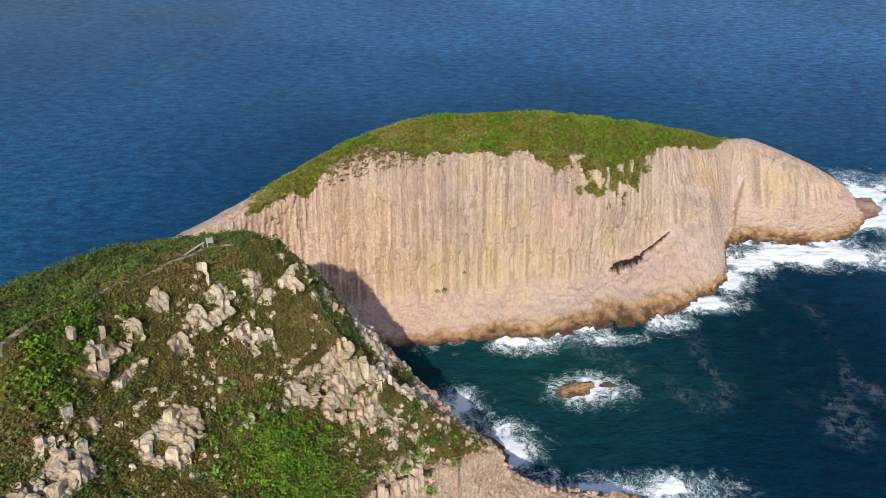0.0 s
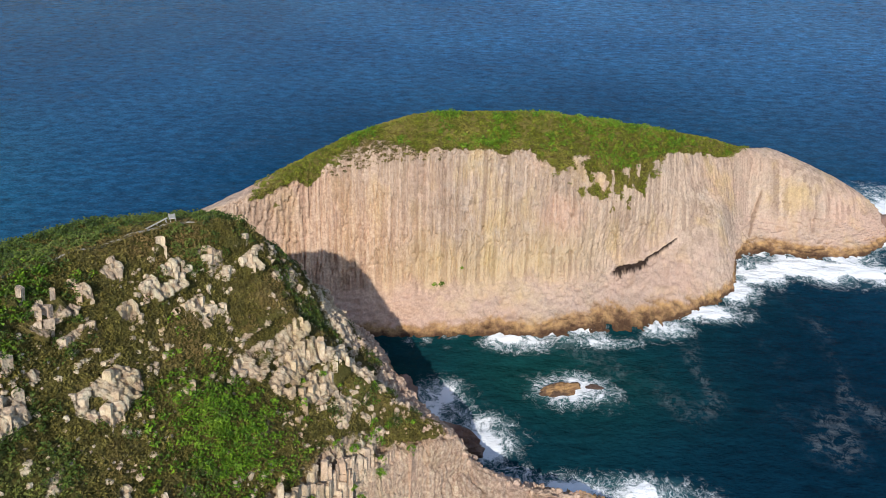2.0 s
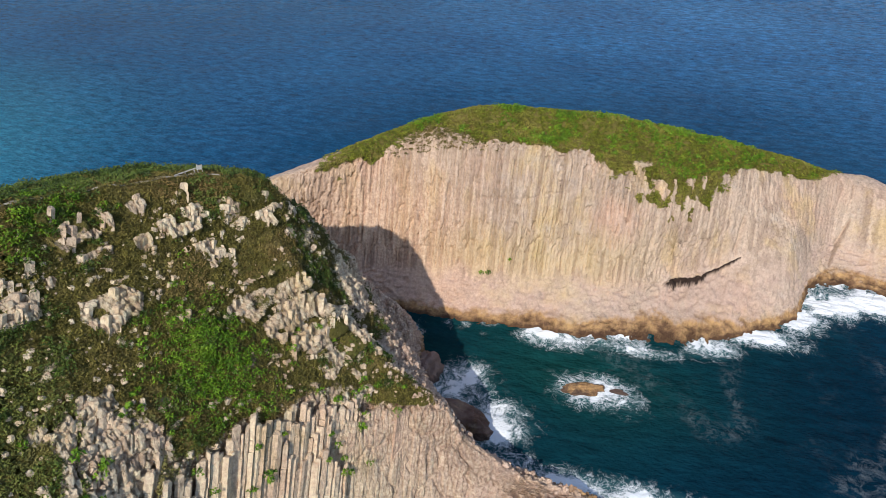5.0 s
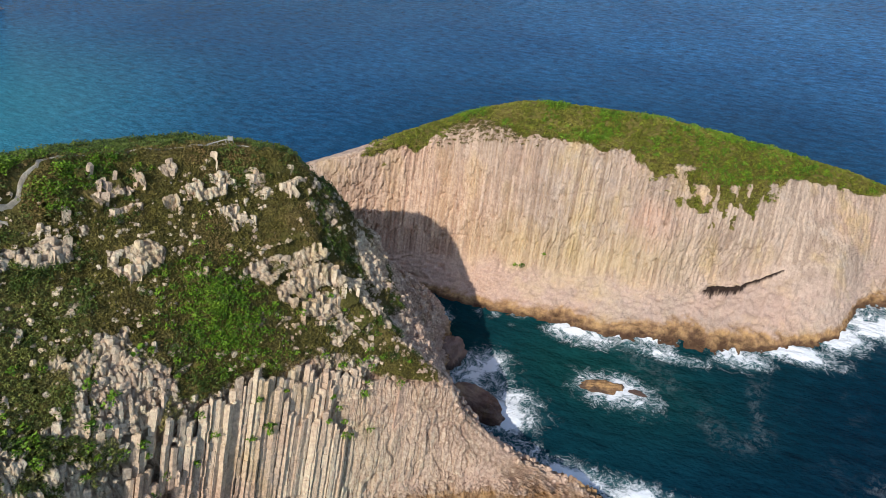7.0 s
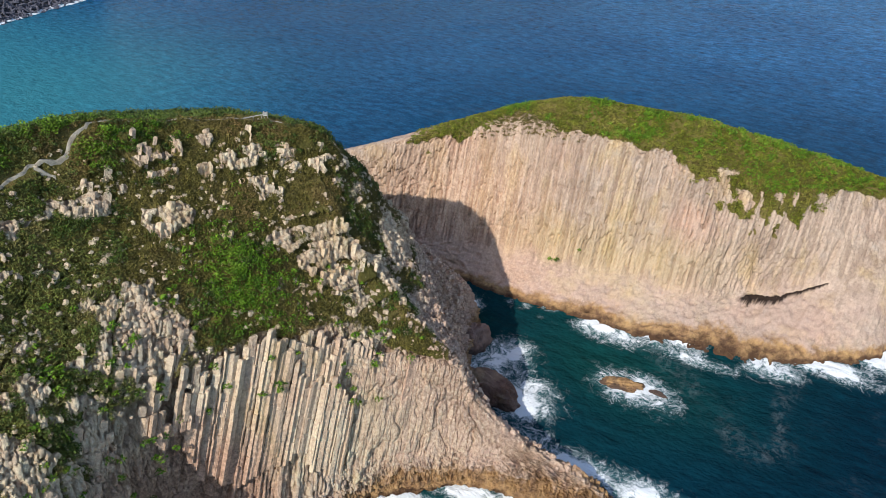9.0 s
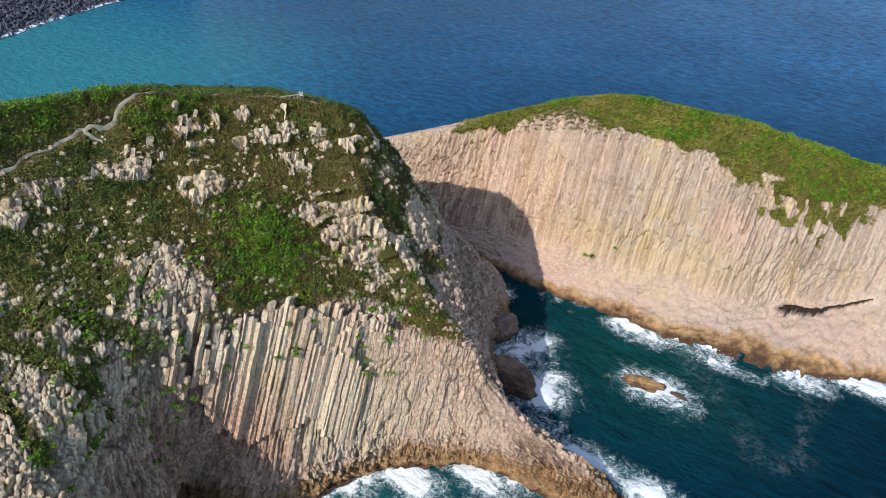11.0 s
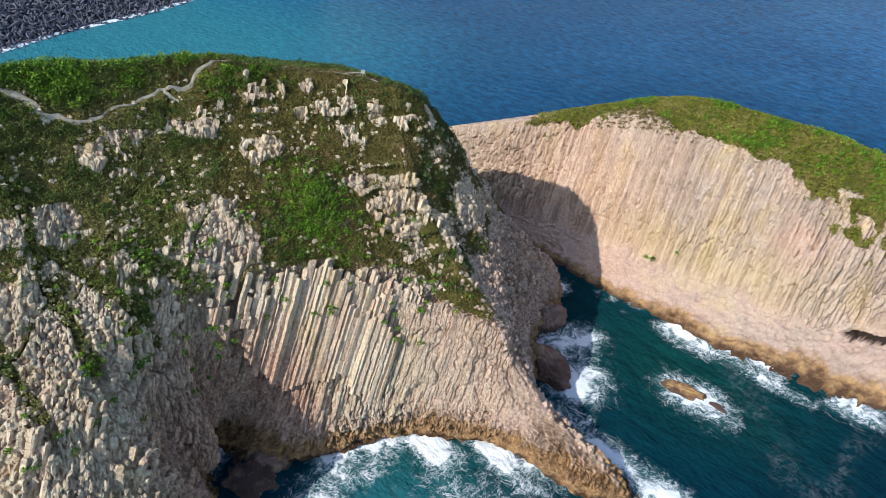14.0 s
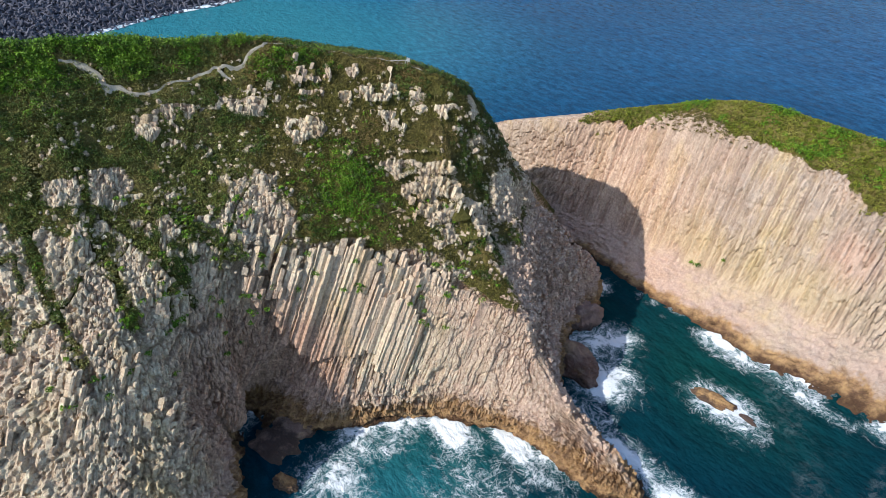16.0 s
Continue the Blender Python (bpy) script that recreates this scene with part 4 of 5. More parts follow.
# Teal of cove and bay; the bay's brightness includes painted sky glint.
water = mix(nt, bay.outputs["Fac"], water, (0.032, 0.168, 0.205))
# Lit and shaded sides of the waves, painted into the water colour.
swell_shade = noise_tex(nt, coords(nt, (0.75, 1.5, 1), (0, 0, 0.12)), 0.22, 7.0, 0.68)
chop_shade = noise_tex(nt, coords(nt, (0.9, 1.5, 1), (0, 0, 0.12)), 0.9, 4.0, 0.65)
water = mix(nt, calc(nt, "MULTIPLY", band(nt, open_sea.outputs["Fac"], -0.5, 1.0), band(nt, bay.outputs["Fac"], 1.25, 0.2)), water, ramp(nt, calc(nt, "ADD", calc(nt, "MULTIPLY", swell_shade, 0.65), calc(nt, "MULTIPLY", chop_shade, 0.35)), (0.38, (0.17, 0.17, 0.18)), (0.50, (0.47, 0.47, 0.48)), (0.61, (0.84, 0.84, 0.84))), "OVERLAY")
bent = nt.nodes.new("ShaderNodeVectorMath")
bent.operation = "ADD"
wn = nt.nodes.new("ShaderNodeTexNoise")
nt.links.new(pos, wn.inputs["Vector"])
wn.inputs["Scale"].default_value, wn.inputs["Detail"].default_value = 0.16, 4.0
sc = nt.nodes.new("ShaderNodeVectorMath")
sc.operation = "SCALE"
nt.links.new(wn.outputs["Color"], sc.inputs[0])
sc.inputs["Scale"].default_value = 7.0
nt.links.new(pos, bent.inputs[0])
nt.links.new(sc.outputs[0], bent.inputs[1])


def threads(scale, width, detail):
    """Thin winding threads where a noise passes its middle value."""
    n = noise_tex(nt, bent.outputs[0], scale, detail, 0.55)
    return band(nt, calc(nt, "ABSOLUTE", calc(nt, "SUBTRACT", n, 0.5), 0.0), width, width * 0.15)


fine = noise_tex(nt, bent.outputs[0], 0.42, 9.0, 0.74)
amount = calc(nt, "ADD", calc(nt, "MULTIPLY", att.outputs["Fac"], 1.55), calc(nt, "MULTIPLY", calc(nt, "SUBTRACT", fine, 0.5), 3.2))
near_foam = band(nt, att.outputs["Fac"], 0.03, 0.16)
solid = calc(nt, "MULTIPLY", band(nt, amount, 0.72, 1.0), near_foam)
lace = calc(nt, "MAXIMUM", threads(0.45, 0.045, 3.0), calc(nt, "MULTIPLY", threads(1.1, 0.05, 3.0), 0.7))
thin = calc(nt, "MULTIPLY", calc(nt, "MULTIPLY", lace, band(nt, calc(nt, "ADD", amount, calc(nt, "MULTIPLY", att.outputs["Fac"], 0.3)), 0.15, 0.75)), calc(nt, "MULTIPLY", near_foam, 0.7))
trails = nt.nodes.new("ShaderNodeAttribute")
trails.attribute_name = "trails"
wisp = calc(nt, "MULTIPLY", calc(nt, "MULTIPLY", band(nt, noise_tex(nt, bent.outputs[0], 0.5, 8.0, 0.75), 0.46, 0.62), trails.outputs["Fac"]), 0.08)
white = calc(nt, "MAXIMUM", calc(nt, "MAXIMUM", solid, thin), wisp)
milky = mix(nt, calc(nt, "MULTIPLY", band(nt, att.outputs["Fac"], 0.1, 0.8), 0.5), water, (0.14, 0.32, 0.33))
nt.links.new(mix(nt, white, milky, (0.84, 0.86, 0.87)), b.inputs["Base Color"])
nt.links.new(band(nt, white, -0.25, 1.0), b.inputs["Roughness"])
ripple = calc(nt, "ADD", noise_tex(nt, coords(nt, (0.7, 1.3, 1)), 0.28, 6.0, 0.62), calc(nt, "MULTIPLY", noise_tex(nt, pos, 0.05, 4.0, 0.6), 1.8))
relief(nt, b, calc(nt, "ADD", ripple, calc(nt, "MULTIPLY", white, 0.12)), 1.0, 1.1)
mat_sea = m
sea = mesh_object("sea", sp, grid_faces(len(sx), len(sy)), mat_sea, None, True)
tagged(sea, "deep blue open sea with small waves and white surf round the rocks", "sea", kind="structure")
sea.name = "water"
set_value(sea, "foam", foam)
# Old foam that drifts in loose lines down the channel.
lines_ = np.exp(-(fbm(sp * (1.0, 0.5, 1) @ np.array([(0.9, 0.43, 0), (-0.43, 0.9, 0), (0, 0, 1.0)]), 22.0, 5, 64) / 0.09) ** 2)
set_value(sea, "trails", lines_ * smooth(80, 45, np.hypot(sp[:, 0] - 85, sp[:, 1] - 125)) * smooth(-0.1, 0.2, fbm(sp, 30.0, 2, 65)))
shallow = 0.85 * np.exp(-(((sp[:, 0] - 28) / 34) ** 2 + ((sp[:, 1] - 122) / 18) ** 2)) + 1.0 * np.exp(-(((sp[:, 0] - 14) / 16) ** 2 + ((sp[:, 1] - 52) / 18) ** 2)) + 0.5 * np.exp(-dist / 10)
# Grows with distance from the rocks; carries the painted sky sheen of far water.
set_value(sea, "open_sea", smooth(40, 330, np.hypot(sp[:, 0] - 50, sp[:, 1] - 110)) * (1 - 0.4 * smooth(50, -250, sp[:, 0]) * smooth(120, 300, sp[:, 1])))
set_value(sea, "bay", 0.6 * np.exp(-(((sp[:, 0] - 14) / 13) ** 2 + ((sp[:, 1] - 46) / 16) ** 2)) + smooth(-125, -310, sp[:, 0] + 0.25 * (sp[:, 1] - 300)) * smooth(320, 140, sp[:, 1]) * smooth(900, 500, np.hypot(sp[:, 0], sp[:, 1])))
set_value(sea, "shallow", np.clip(shallow, 0, 1))


# ---- rocks that stand in the water ----
def boulder(name, x, y, z, sx_, sy_, sz_, turn, seed, mat, label):
    bm = bmesh.new()
    bmesh.ops.create_icosphere(bm, subdivisions=5, radius=1.0)
    p = np.array([v.co[:] for v in bm.verts])
    d = 1 + 0.75 * fbm(p + seed * 7.1, 0.9, 5, seed) - 0.30 * np.abs(fbm(p + seed, 0.42, 4, seed + 3))
    for v, k in zip(bm.verts, d):
        v.co = Vector((v.co.x * sx_, v.co.y * sy_, v.co.z * sz_)) * k
    me = bpy.data.meshes.new(name)
    bm.to_mesh(me)
    bm.free()
    me.materials.append(mat)
    ob = new(name, me)
    ob.matrix_basis = pose(x, y, z, 0, 0, turn)
    return tagged(ob, label, "rock", "rocks in the water")


mat_wet_islet = stone("islet_rock_brown", (0.36, 0.25, 0.16), (0.24, 0.155, 0.095), (0.08, 0.05, 0.035), None)
boulder("islet_rock", 31.8, 119.8, 0.1, 5.2, 2.1, 1.8, 18, 3, mat_wet_islet, "low brown rock islet awash in white surf")
boulder("islet_rock", 38.6, 121.4, -0.3, 2.8, 1.2, 0.9, 10, 5, mat_wet_rock, "small wet dark rock beside the islet")
boulder("shore_rock", 6.0, 101.0, 0.2, 8.5, 4.4, 3.2, -16, 8, mat_wet_rock, "dark red-brown boulder at the foot of the headland")
boulder("shore_rock", -7.5, 114, 0.6, 3.6, 5.4, 4.2, 10, 11, mat_wet_rock, "dark red-brown boulder at the foot of the headland")
boulder("shore_rock", 0.2, 28.2, 0.1, 3.0, 1.9, 1.7, 30, 14, mat_wet_islet, "orange-brown boulder in the cove beside the cave")
# Two dark rocks added over the water to deepen the cave's shade.
boulder("shore_rock", -11, 29.5, -0.3, 7.0, 4.0, 1.2, 20, 17, mat_wet_rock, "added dark rock shelf that stands in for shade in the mouth of the sea cave")
boulder("shore_rock", -13, 35.5, 0.0, 4.5, 3.0, 1.5, 50, 23, mat_wet_rock, "added dark rock ledge that stands in for shade at the back of the cove")
boulder("shore_rock", 138, 200, 1.0, 7.5, 6.0, 3.6, 25, 29, mat_wet_rock, "dark wet rock at the tip of the stack")


# ---- loose stone, turf and shrubs on the headland and the stack ----
rng = np.random.default_rng(12)


def sprinkle(grid, u, v, turf, count, want, lo_u, hi_u, lo_v, hi_v, seed):
    """Random places on a lofted ground, by area, where want(turf, p, v, u) allows. Gives places and normals."""
    r = np.random.default_rng(seed)
    n = grid_normals(grid)
    if n[:, grid.shape[1] // 2, 2].mean() < 0:
        n = -n
    a = np.linalg.norm(np.cross(np.gradient(grid, axis=0), np.gradient(grid, axis=1)), axis=2)
    a = a * ((u >= lo_u) & (u <= hi_u))[:, None] * ((v >= lo_v) & (v <= hi_v))[None]
    a[-1], a[:, -1] = 0, 0
    k = r.choice(a.size, count, p=(a / a.sum()).ravel())
    i, j = k // grid.shape[1], k % grid.shape[1]
    f, g_ = r.random((count, 1)), r.random((count, 1))
    p = (grid[i, j] * (1 - f) + grid[i + 1, j] * f) * (1 - g_) + (grid[i, j + 1] * (1 - f) + grid[i + 1, j + 1] * f) * g_
    ok = want(turf(p, v[j], u[i]), p, v[j], u[i], r.random(count))
    return p[ok], n[i, j][ok]


def leaves(p, n, per, radius, height, leaf, seed, upright=0.0):
    """Loose three-cornered leaves heaped into a low rounded clump at each place."""
    r = np.random.default_rng(seed)
    m = len(p)
    size = (0.6 + 0.8 * r.random((m, 1, 1)))
    th = r.random((m, per)) * 2 * np.pi
    rad = np.sqrt(r.random((m, per)))
    lift = np.sqrt(np.clip(1 - rad ** 2, 0, 1)) * (0.45 + 0.55 * r.random((m, per)))
    off = np.stack([np.cos(th) * rad * radius, np.sin(th) * rad * radius, lift * height], -1) * size
    c = p[:, None] + off
    nrm = r.normal(size=(m, per, 3)) * (0.85 - 0.3 * upright)
    nrm[..., 2] += 1.0
    nrm /= np.linalg.norm(nrm, axis=-1, keepdims=True)
    d = np.cross(nrm, r.normal(size=(m, per, 3)))
    d /= np.linalg.norm(d, axis=-1, keepdims=True)
    e = np.cross(nrm, d)
    s = leaf * (0.6 + 0.8 * r.random((m, per, 1)))
    a, b_ = d * s, e * s * 0.55
    q = np.stack([c - a * 0.4 + b_ * 0.7, c - a * 0.4 - b_ * 0.7, c + a * 0.75], 2)
    return q.reshape(-1, 3, 3)


WAYS = [([(-42, 50), (-42.2, 55), (-40.6, 59.5), (-38.2, 63.8), (-35, 69), (-32.4, 73.6), (-30.9, 76.6), (-28.4, 79.2)], 0.85),
        ([(-42, 50), (-41.9, 47.3), (-41.3, 44.5), (-41.9, 40.8), (-41.8, 36.2), (-41.5, 33), (-40.9, 27.2), (-40.5, 24.8)], 0.55),
        ([(-46, 13.8), (-44.8, 18), (-43.2, 19.6), (-42.0, 20.2), (-41.7, 22.3), (-40.5, 25)], 1.5), ([(-41.9, 40.6), (-41.0, 41.5), (-40.2, 42.4)], 1.2)]
trod = np.concatenate([spline(np.array(w, float), len(w) * 5)[0] for w, _ in WAYS])


def clear(p, room):
    """Whether places lie off the footpath by more than room metres."""
    out = np.ones(len(p), bool)
    for k in range(0, len(p), 4000):
        out[k:k + 4000] = np.min(np.hypot(p[k:k + 4000, None, 0] - trod[None, :, 0], p[k:k + 4000, None, 1] - trod[None, :, 1]), 1) > room
    return out


p, n = sprinkle(head_grid, head_u, head_v, turf_headland, 100000, lambda g, p, v, u, r: (r < smooth(0.25, 0.6, g)) & ((u < FRONT) | (v > 4.4)), 0.0, 33.5, 3.0, 6.0, 1)
n = n[clear(p, 0.5)]
p = p[clear(p, 0.5)]
green = smooth(50, 37, p[:, 1] + 7 * fbm(p, 7.0, 3, 141)) + smooth(FRONT - 1, FRONT, 0 * p[:, 0]) > 0.5
tagged(quad_mesh("heath", leaves(p[~green], n[~green], 8, 0.40, 0.42, 0.27, 2, 0.35), mat_heath), "low dry brown grass and heath on the headland's nose", "heath", kind="stuff")
tagged(quad_mesh("green_heath", leaves(p[green], n[green], 8, 0.40, 0.46, 0.27, 22, 0.35), mat_heather), "low olive-green heath on the headland's slopes", "heath", kind="stuff")


def bushy_places(g, p, v, u, r):
    ridge = smooth(5.2, 5.8, v) * smooth(60, 46, p[:, 1]) + smooth(FRONT - 2, FRONT - 0.6, u)
    patch = smooth(-0.02, 0.22, fbm(p, 5.5, 4, 140) - 0.12 * smooth(44, 58, p[:, 1]) + 0.02)
    return (r < smooth(0.35, 0.7, g) * np.clip(0.7 * ridge + 0.85 * patch, 0, 1)) & ((u < FRONT) | (v > 4.4))


p, n = sprinkle(head_grid, head_u, head_v, turf_headland, 15000, bushy_places, 0.0, 33.5, 3.2, 6.0, 3)
p, n = p[clear(p, 1.0)], n[clear(p, 1.0)]
tagged(quad_mesh("shrubs", leaves(p, n, 46, 0.85, 1.05, 0.27, 4), mat_shrub), "dark green low shrubs along the headland's crest and gullies", "shrubs", kind="stuff")


def crest_places(g, p, v, u, r):
    return (r < 0.9 * smooth(-0.15, 0.15, fbm(p, 6.0, 3, 143)) * smooth(5.35, 5.6, v) * smooth(54, 46, p[:, 1])) & ((u < FRONT - 6) | (v > 4.9))


p, n = sprinkle(head_grid, head_u, head_v, turf_headland, 5200, crest_places, 0.0, 33.5, 4.9, 6.0, 23)
p, n = p[clear(p, 1.5)], n[clear(p, 1.5)]
tagged(quad_mesh("crest_bushes", leaves(p, n, 60, 1.25, 1.5, 0.34, 24), mat_lush), "dense rounded green bushes along the headland's crest", "bushes", kind="stuff")


def lush_places(g, p, v, u, r):
    d = ((p[:, 0] + 19) / 5.5) ** 2 + ((p[:, 1] - 56.5) / 6.0) ** 2
    crest = 0.7 * smooth(5.5, 5.8, v) * smooth(-0.05, 0.2, fbm(p, 5.0, 2, 144)) * smooth(66, 56, p[:, 1])
    return r < (np.exp(-d * 1.2) + crest) * smooth(0.3, 0.6, g)


p, n = sprinkle(head_grid, head_u, head_v, turf_headland, 42000, lush_places, 0.6, 33.5, 3.2, 6.0, 5)
p, n = p[clear(p, 1.3)], n[clear(p, 1.3)]
tagged(quad_mesh("lush_scrub", leaves(p, n, 30, 0.80, 1.0, 0.30, 6), mat_lush), "bright green scrub in the gully of the headland", "scrub", kind="stuff")
p, n = sprinkle(stack_grid, stack_u, stack_v, turf_stack, 26000, lambda g, p, v, u, r: r < smooth(0.3, 0.6, g), 0.8, 11.2, 2.4, 6.2, 7)
tagged(quad_mesh("grass", leaves(p, n, 13, 0.65, 0.40, 0.36, 8, 0.3), mat_dome), "bright green grass over the top of the stack", "grass", kind="stuff")
p, n = sprinkle(stack_grid, stack_u, stack_v, turf_stack, 5000, lambda g, p, v, u, r: r < 0.8 * smooth(0.4, 0.8, g) * smooth(0.0, 0.25, fbm(p, 7.0, 3, 145)), 3.0, 11.2, 3.0, 6.2, 9)
tagged(quad_mesh("bushes", leaves(p, n, 30, 1.0, 0.9, 0.42, 10), mat_lush), "low green bushes on the stack's grassy top", "bushes", kind="stuff")
p, n = sprinkle(head_grid, head_u, head_v, turf_headland, 1800, lambda g, p, v, u, r: r < 0.12 * smooth(0.0, 0.25, fbm(p, 4.0, 2, 146)) + 0.02, 0.8, 12.5, 2.4, 4.6, 17)
tagged(quad_mesh("ledge_bushes", leaves(p + (0.3, -0.2, 0.3), n, 26, 0.7, 0.7, 0.42, 18), mat_lush), "small green bushes rooted on ledges of the cliff", "bushes", kind="stuff")
p, n = sprinkle(stack_grid, stack_u, stack_v, turf_stack, 6000, lambda g, p, v, u, r: r < 0.8 * np.exp(-(((p[:, 0] + 17) / 10.0) ** 2 + ((p[:, 1] - 158) / 5.0) ** 2)) + 0.5 * np.exp(-((p[:, 0] - 46) / 14.0) ** 2) * smooth(0.15, 0.35, g), 2.0, 9.0, 2.9, 4.2, 19)
tagged(quad_mesh("dry_grass", leaves(p, n, 12, 0.55, 0.32, 0.32, 20, 0.3), mat_heath), "patchy dry brown grass on the stack's rocky brow", "grass", kind="stuff")
# Two tufts that cling to the cliff face.
tuft = np.array([(5.2, 149.6, 13.2), (-1.6, 146.4, 9.4), (0.4, 146.6, 9.6)])
tagged(quad_mesh("cliff_tufts", leaves(tuft, tuft, 60, 0.8, 0.9, 0.4, 11), mat_lush), "small green tufts clinging to the cliff face", "tufts", kind="stuff")


def stones(p, n, size, seed):
    """Blocky broken column ends, lying at any tilt, sunk a little into the ground."""
    r = np.random.default_rng(seed)
    m = len(p)
    ang = np.radians(np.arange(6) * 60)[None] + r.normal(0, 0.22, (m, 6))
    s = size * (0.45 + 1.1 * r.random(m) ** 2.2)[:, None]
    ring = np.stack([np.cos(ang) * s, np.sin(ang) * s, np.zeros((m, 6))], -1) * (0.8 + 0.4 * r.random((m, 6, 1)))
    h = s * (0.8 + 0.9 * r.random((m, 1)))
    loc = np.concatenate([ring * (1, 1, 0) - (0, 0, 1) * h[..., None] * 0.7, ring * 1.02 + (0, 0, 1) * h[..., None] * 0.30, ring * 0.66 + (0, 0, 1) * h[..., None] * 0.52], 1)
    loc[:, 6:] += r.normal(0, 0.07, (m, 12, 3)) * s[..., None]
    z = np.array(HEAD_AXES[0])[None] + r.normal(0, 0.45, (m, 3))
    z /= np.linalg.norm(z, axis=1, keepdims=True)
    x = np.cross(z, r.normal(size=(m, 3)))
    x /= np.linalg.norm(x, axis=1, keepdims=True)
    y = np.cross(z, x)
    return np.einsum("mkc,mcd->mkd", loc, np.stack([x, y, z], 1)) + p[:, None]


def stone_places(g, p, v, u, r):
    east = smooth(10.6, 12.4, u)
    patch = smooth(0.05, 0.40, fbm(p, 5.0, 3, 150) + 0.10 * smooth(62, 54, p[:, 2]) * smooth(64, 54, p[:, 1]))
    return r < (0.05 + 0.75 * np.maximum(patch, 0.7 * crags(p - (0.8, -0.3, 0))[0]) * (0.4 + 0.6 * east)) * smooth(5.8, 5.4, v)


p, n = sprinkle(head_grid, head_u, head_v, turf_headland, 17000, stone_places, 0.5, FRONT - 1.5, 2.9, 5.8, 13)
p2, n2 = sprinkle(head_grid, head_u, head_v, turf_headland, 1500, lambda g, p, v, u, r: r < 0.8 * smooth(12.2, 13.2, u) * smooth(5.9, 5.5, v), 12.0, FRONT - 1.2, 1.2, 5.85, 15)
sv_ = np.concatenate([stones(p, n, 0.34, 14), stones(p2, n2, 0.45, 16)])
faces = [tuple(k * 18 + q for q in f) for k in range(len(sv_)) for f in PRISM]
rubble = mesh_object("rubble", sv_.reshape(-1, 3), faces, mat_column)
tagged(rubble, "pale blocky stones strewn over the headland's slopes", "rubble", kind="stuff")

# ---- the worn footpath along the crest ----
m, nt, b = material("trodden_earth", 0.95, 0.15)
pos = coords(nt)
nt.links.new(mix(nt, 0.6, ramp(nt, noise_tex(nt, pos, 0.5, 5.0, 0.65), (0.3, (0.27, 0.23, 0.17)), (0.7, (0.46, 0.41, 0.33))), ramp(nt, noise_tex(nt, pos, 3.0, 5.0, 0.7), (0.3, (0.35, 0.34, 0.33)), (0.7, (0.62, 0.62, 0.6))), "OVERLAY"), b.inputs["Base Color"])
relief(nt, b, noise_tex(nt, pos, 2.5, 5.0, 0.7), 0.8, 0.15)
mat_trail = m


def trail(points, width, seed):
    c, _ = spline(np.array(points, float), len(points) * 14)
    d = np.gradient(c, axis=0)
    d /= np.linalg.norm(d, axis=1, keepdims=True)
    side = np.stack([-d[:, 1], d[:, 0]], 1)
    k3 = np.concatenate([c, np.zeros((len(c), 1))], 1)
    w = width * 0.8 * (1 + 1.1 * fbm(k3, 3.0, 3, seed))
    verts, cols = [], 5
    for q, s, ww in zip(c + side * (0.4 * fbm(k3, 2.0, 2, seed + 1))[:, None], side, w):
        for t_ in np.linspace(-0.5, 0.5, cols):
            xy = q + s * ww * t_
            hit = head_tree.ray_cast(Vector((xy[0], xy[1], 120)), Vector((0, 0, -1)))[0]
            verts.append((xy[0], xy[1], (hit.z if hit else 70) + (0.15 if abs(t_) < 0.4 else -0.12)))
    return mesh_object("trail", verts, grid_faces(len(c), cols), mat_trail, None, True)


for way, width in WAYS:
    tagged(trail(way, width, 31), "pale trodden earth footpath along the headland's crest", "path", kind="structure").name = "path"


def ground_z(x, y):
    return head_tree.ray_cast(Vector((x, y, 120)), Vector((0, 0, -1)))[0].z


# ---- information board and timber rail by the path ----
def box(bm, size, m4):
    r = bmesh.ops.create_cube(bm, size=1.0, matrix=m4 @ Matrix.Diagonal((*size, 1)))
    bmesh.ops.bevel(bm, geom=list({e for v in r["verts"] for e in v.link_edges}), offset=min(size) * 0.15, segments=1, affect="EDGES")


def plain(name, a, b_, rough=0.8, scale=3.0):
    m, nt, b = material(name, rough, 0.3)
    pos = coords(nt)
    nt.links.new(ramp(nt, noise_tex(nt, pos, scale, 5.0, 0.7), (0.3, a), (0.7, b_)), b.inputs["Base Color"])
    relief(nt, b, noise_tex(nt, pos, scale * 4, 4.0, 0.6), 0.4, 0.03)
    return m


mat_timber = plain("bleached_timber", (0.30, 0.27, 0.23), (0.48, 0.45, 0.40))
mat_panel = plain("grey_sign_panel", (0.17, 0.17, 0.16), (0.26, 0.26, 0.25), 0.6)
bx, by = -30.4, 77.2
board = new("information_board")
board.matrix_basis = pose(bx, by, ground_z(bx, by), 0, 0, 20)
tagged(board, "weathered information board with slanted pale panel on two posts", "sign")
for sx_ in (-0.42, 0.42):
    bm = bmesh.new()
    box(bm, (0.10, 0.10, 1.9), pose(sx_ * 0.85, 0, 0.75))
    part("post", bm, mat_timber, board, "grey timber post")
bm = bmesh.new()
box(bm, (0.9, 0.06, 0.6), pose(0, -0.12, 1.3, -25))
panel = part("panel", bm, mat_panel, board, "pale slanted panel")
bm = bmesh.new()
box(bm, (0.95, 0.10, 0.10), pose(0, -0.26, 1.0, -25))
part("rail", bm, mat_timber, board)
bench = new("timber_rail")
bench.matrix_basis = pose(-32.0, 75.6, ground_z(-32.0, 75.6), 0, 0, 62)
tagged(bench, "low bleached timber rail beside the path", "rail")
bm = bmesh.new()
box(bm, (3.6, 0.22, 0.12), pose(0, 0, 0.55))
part("plank", bm, mat_timber, bench)
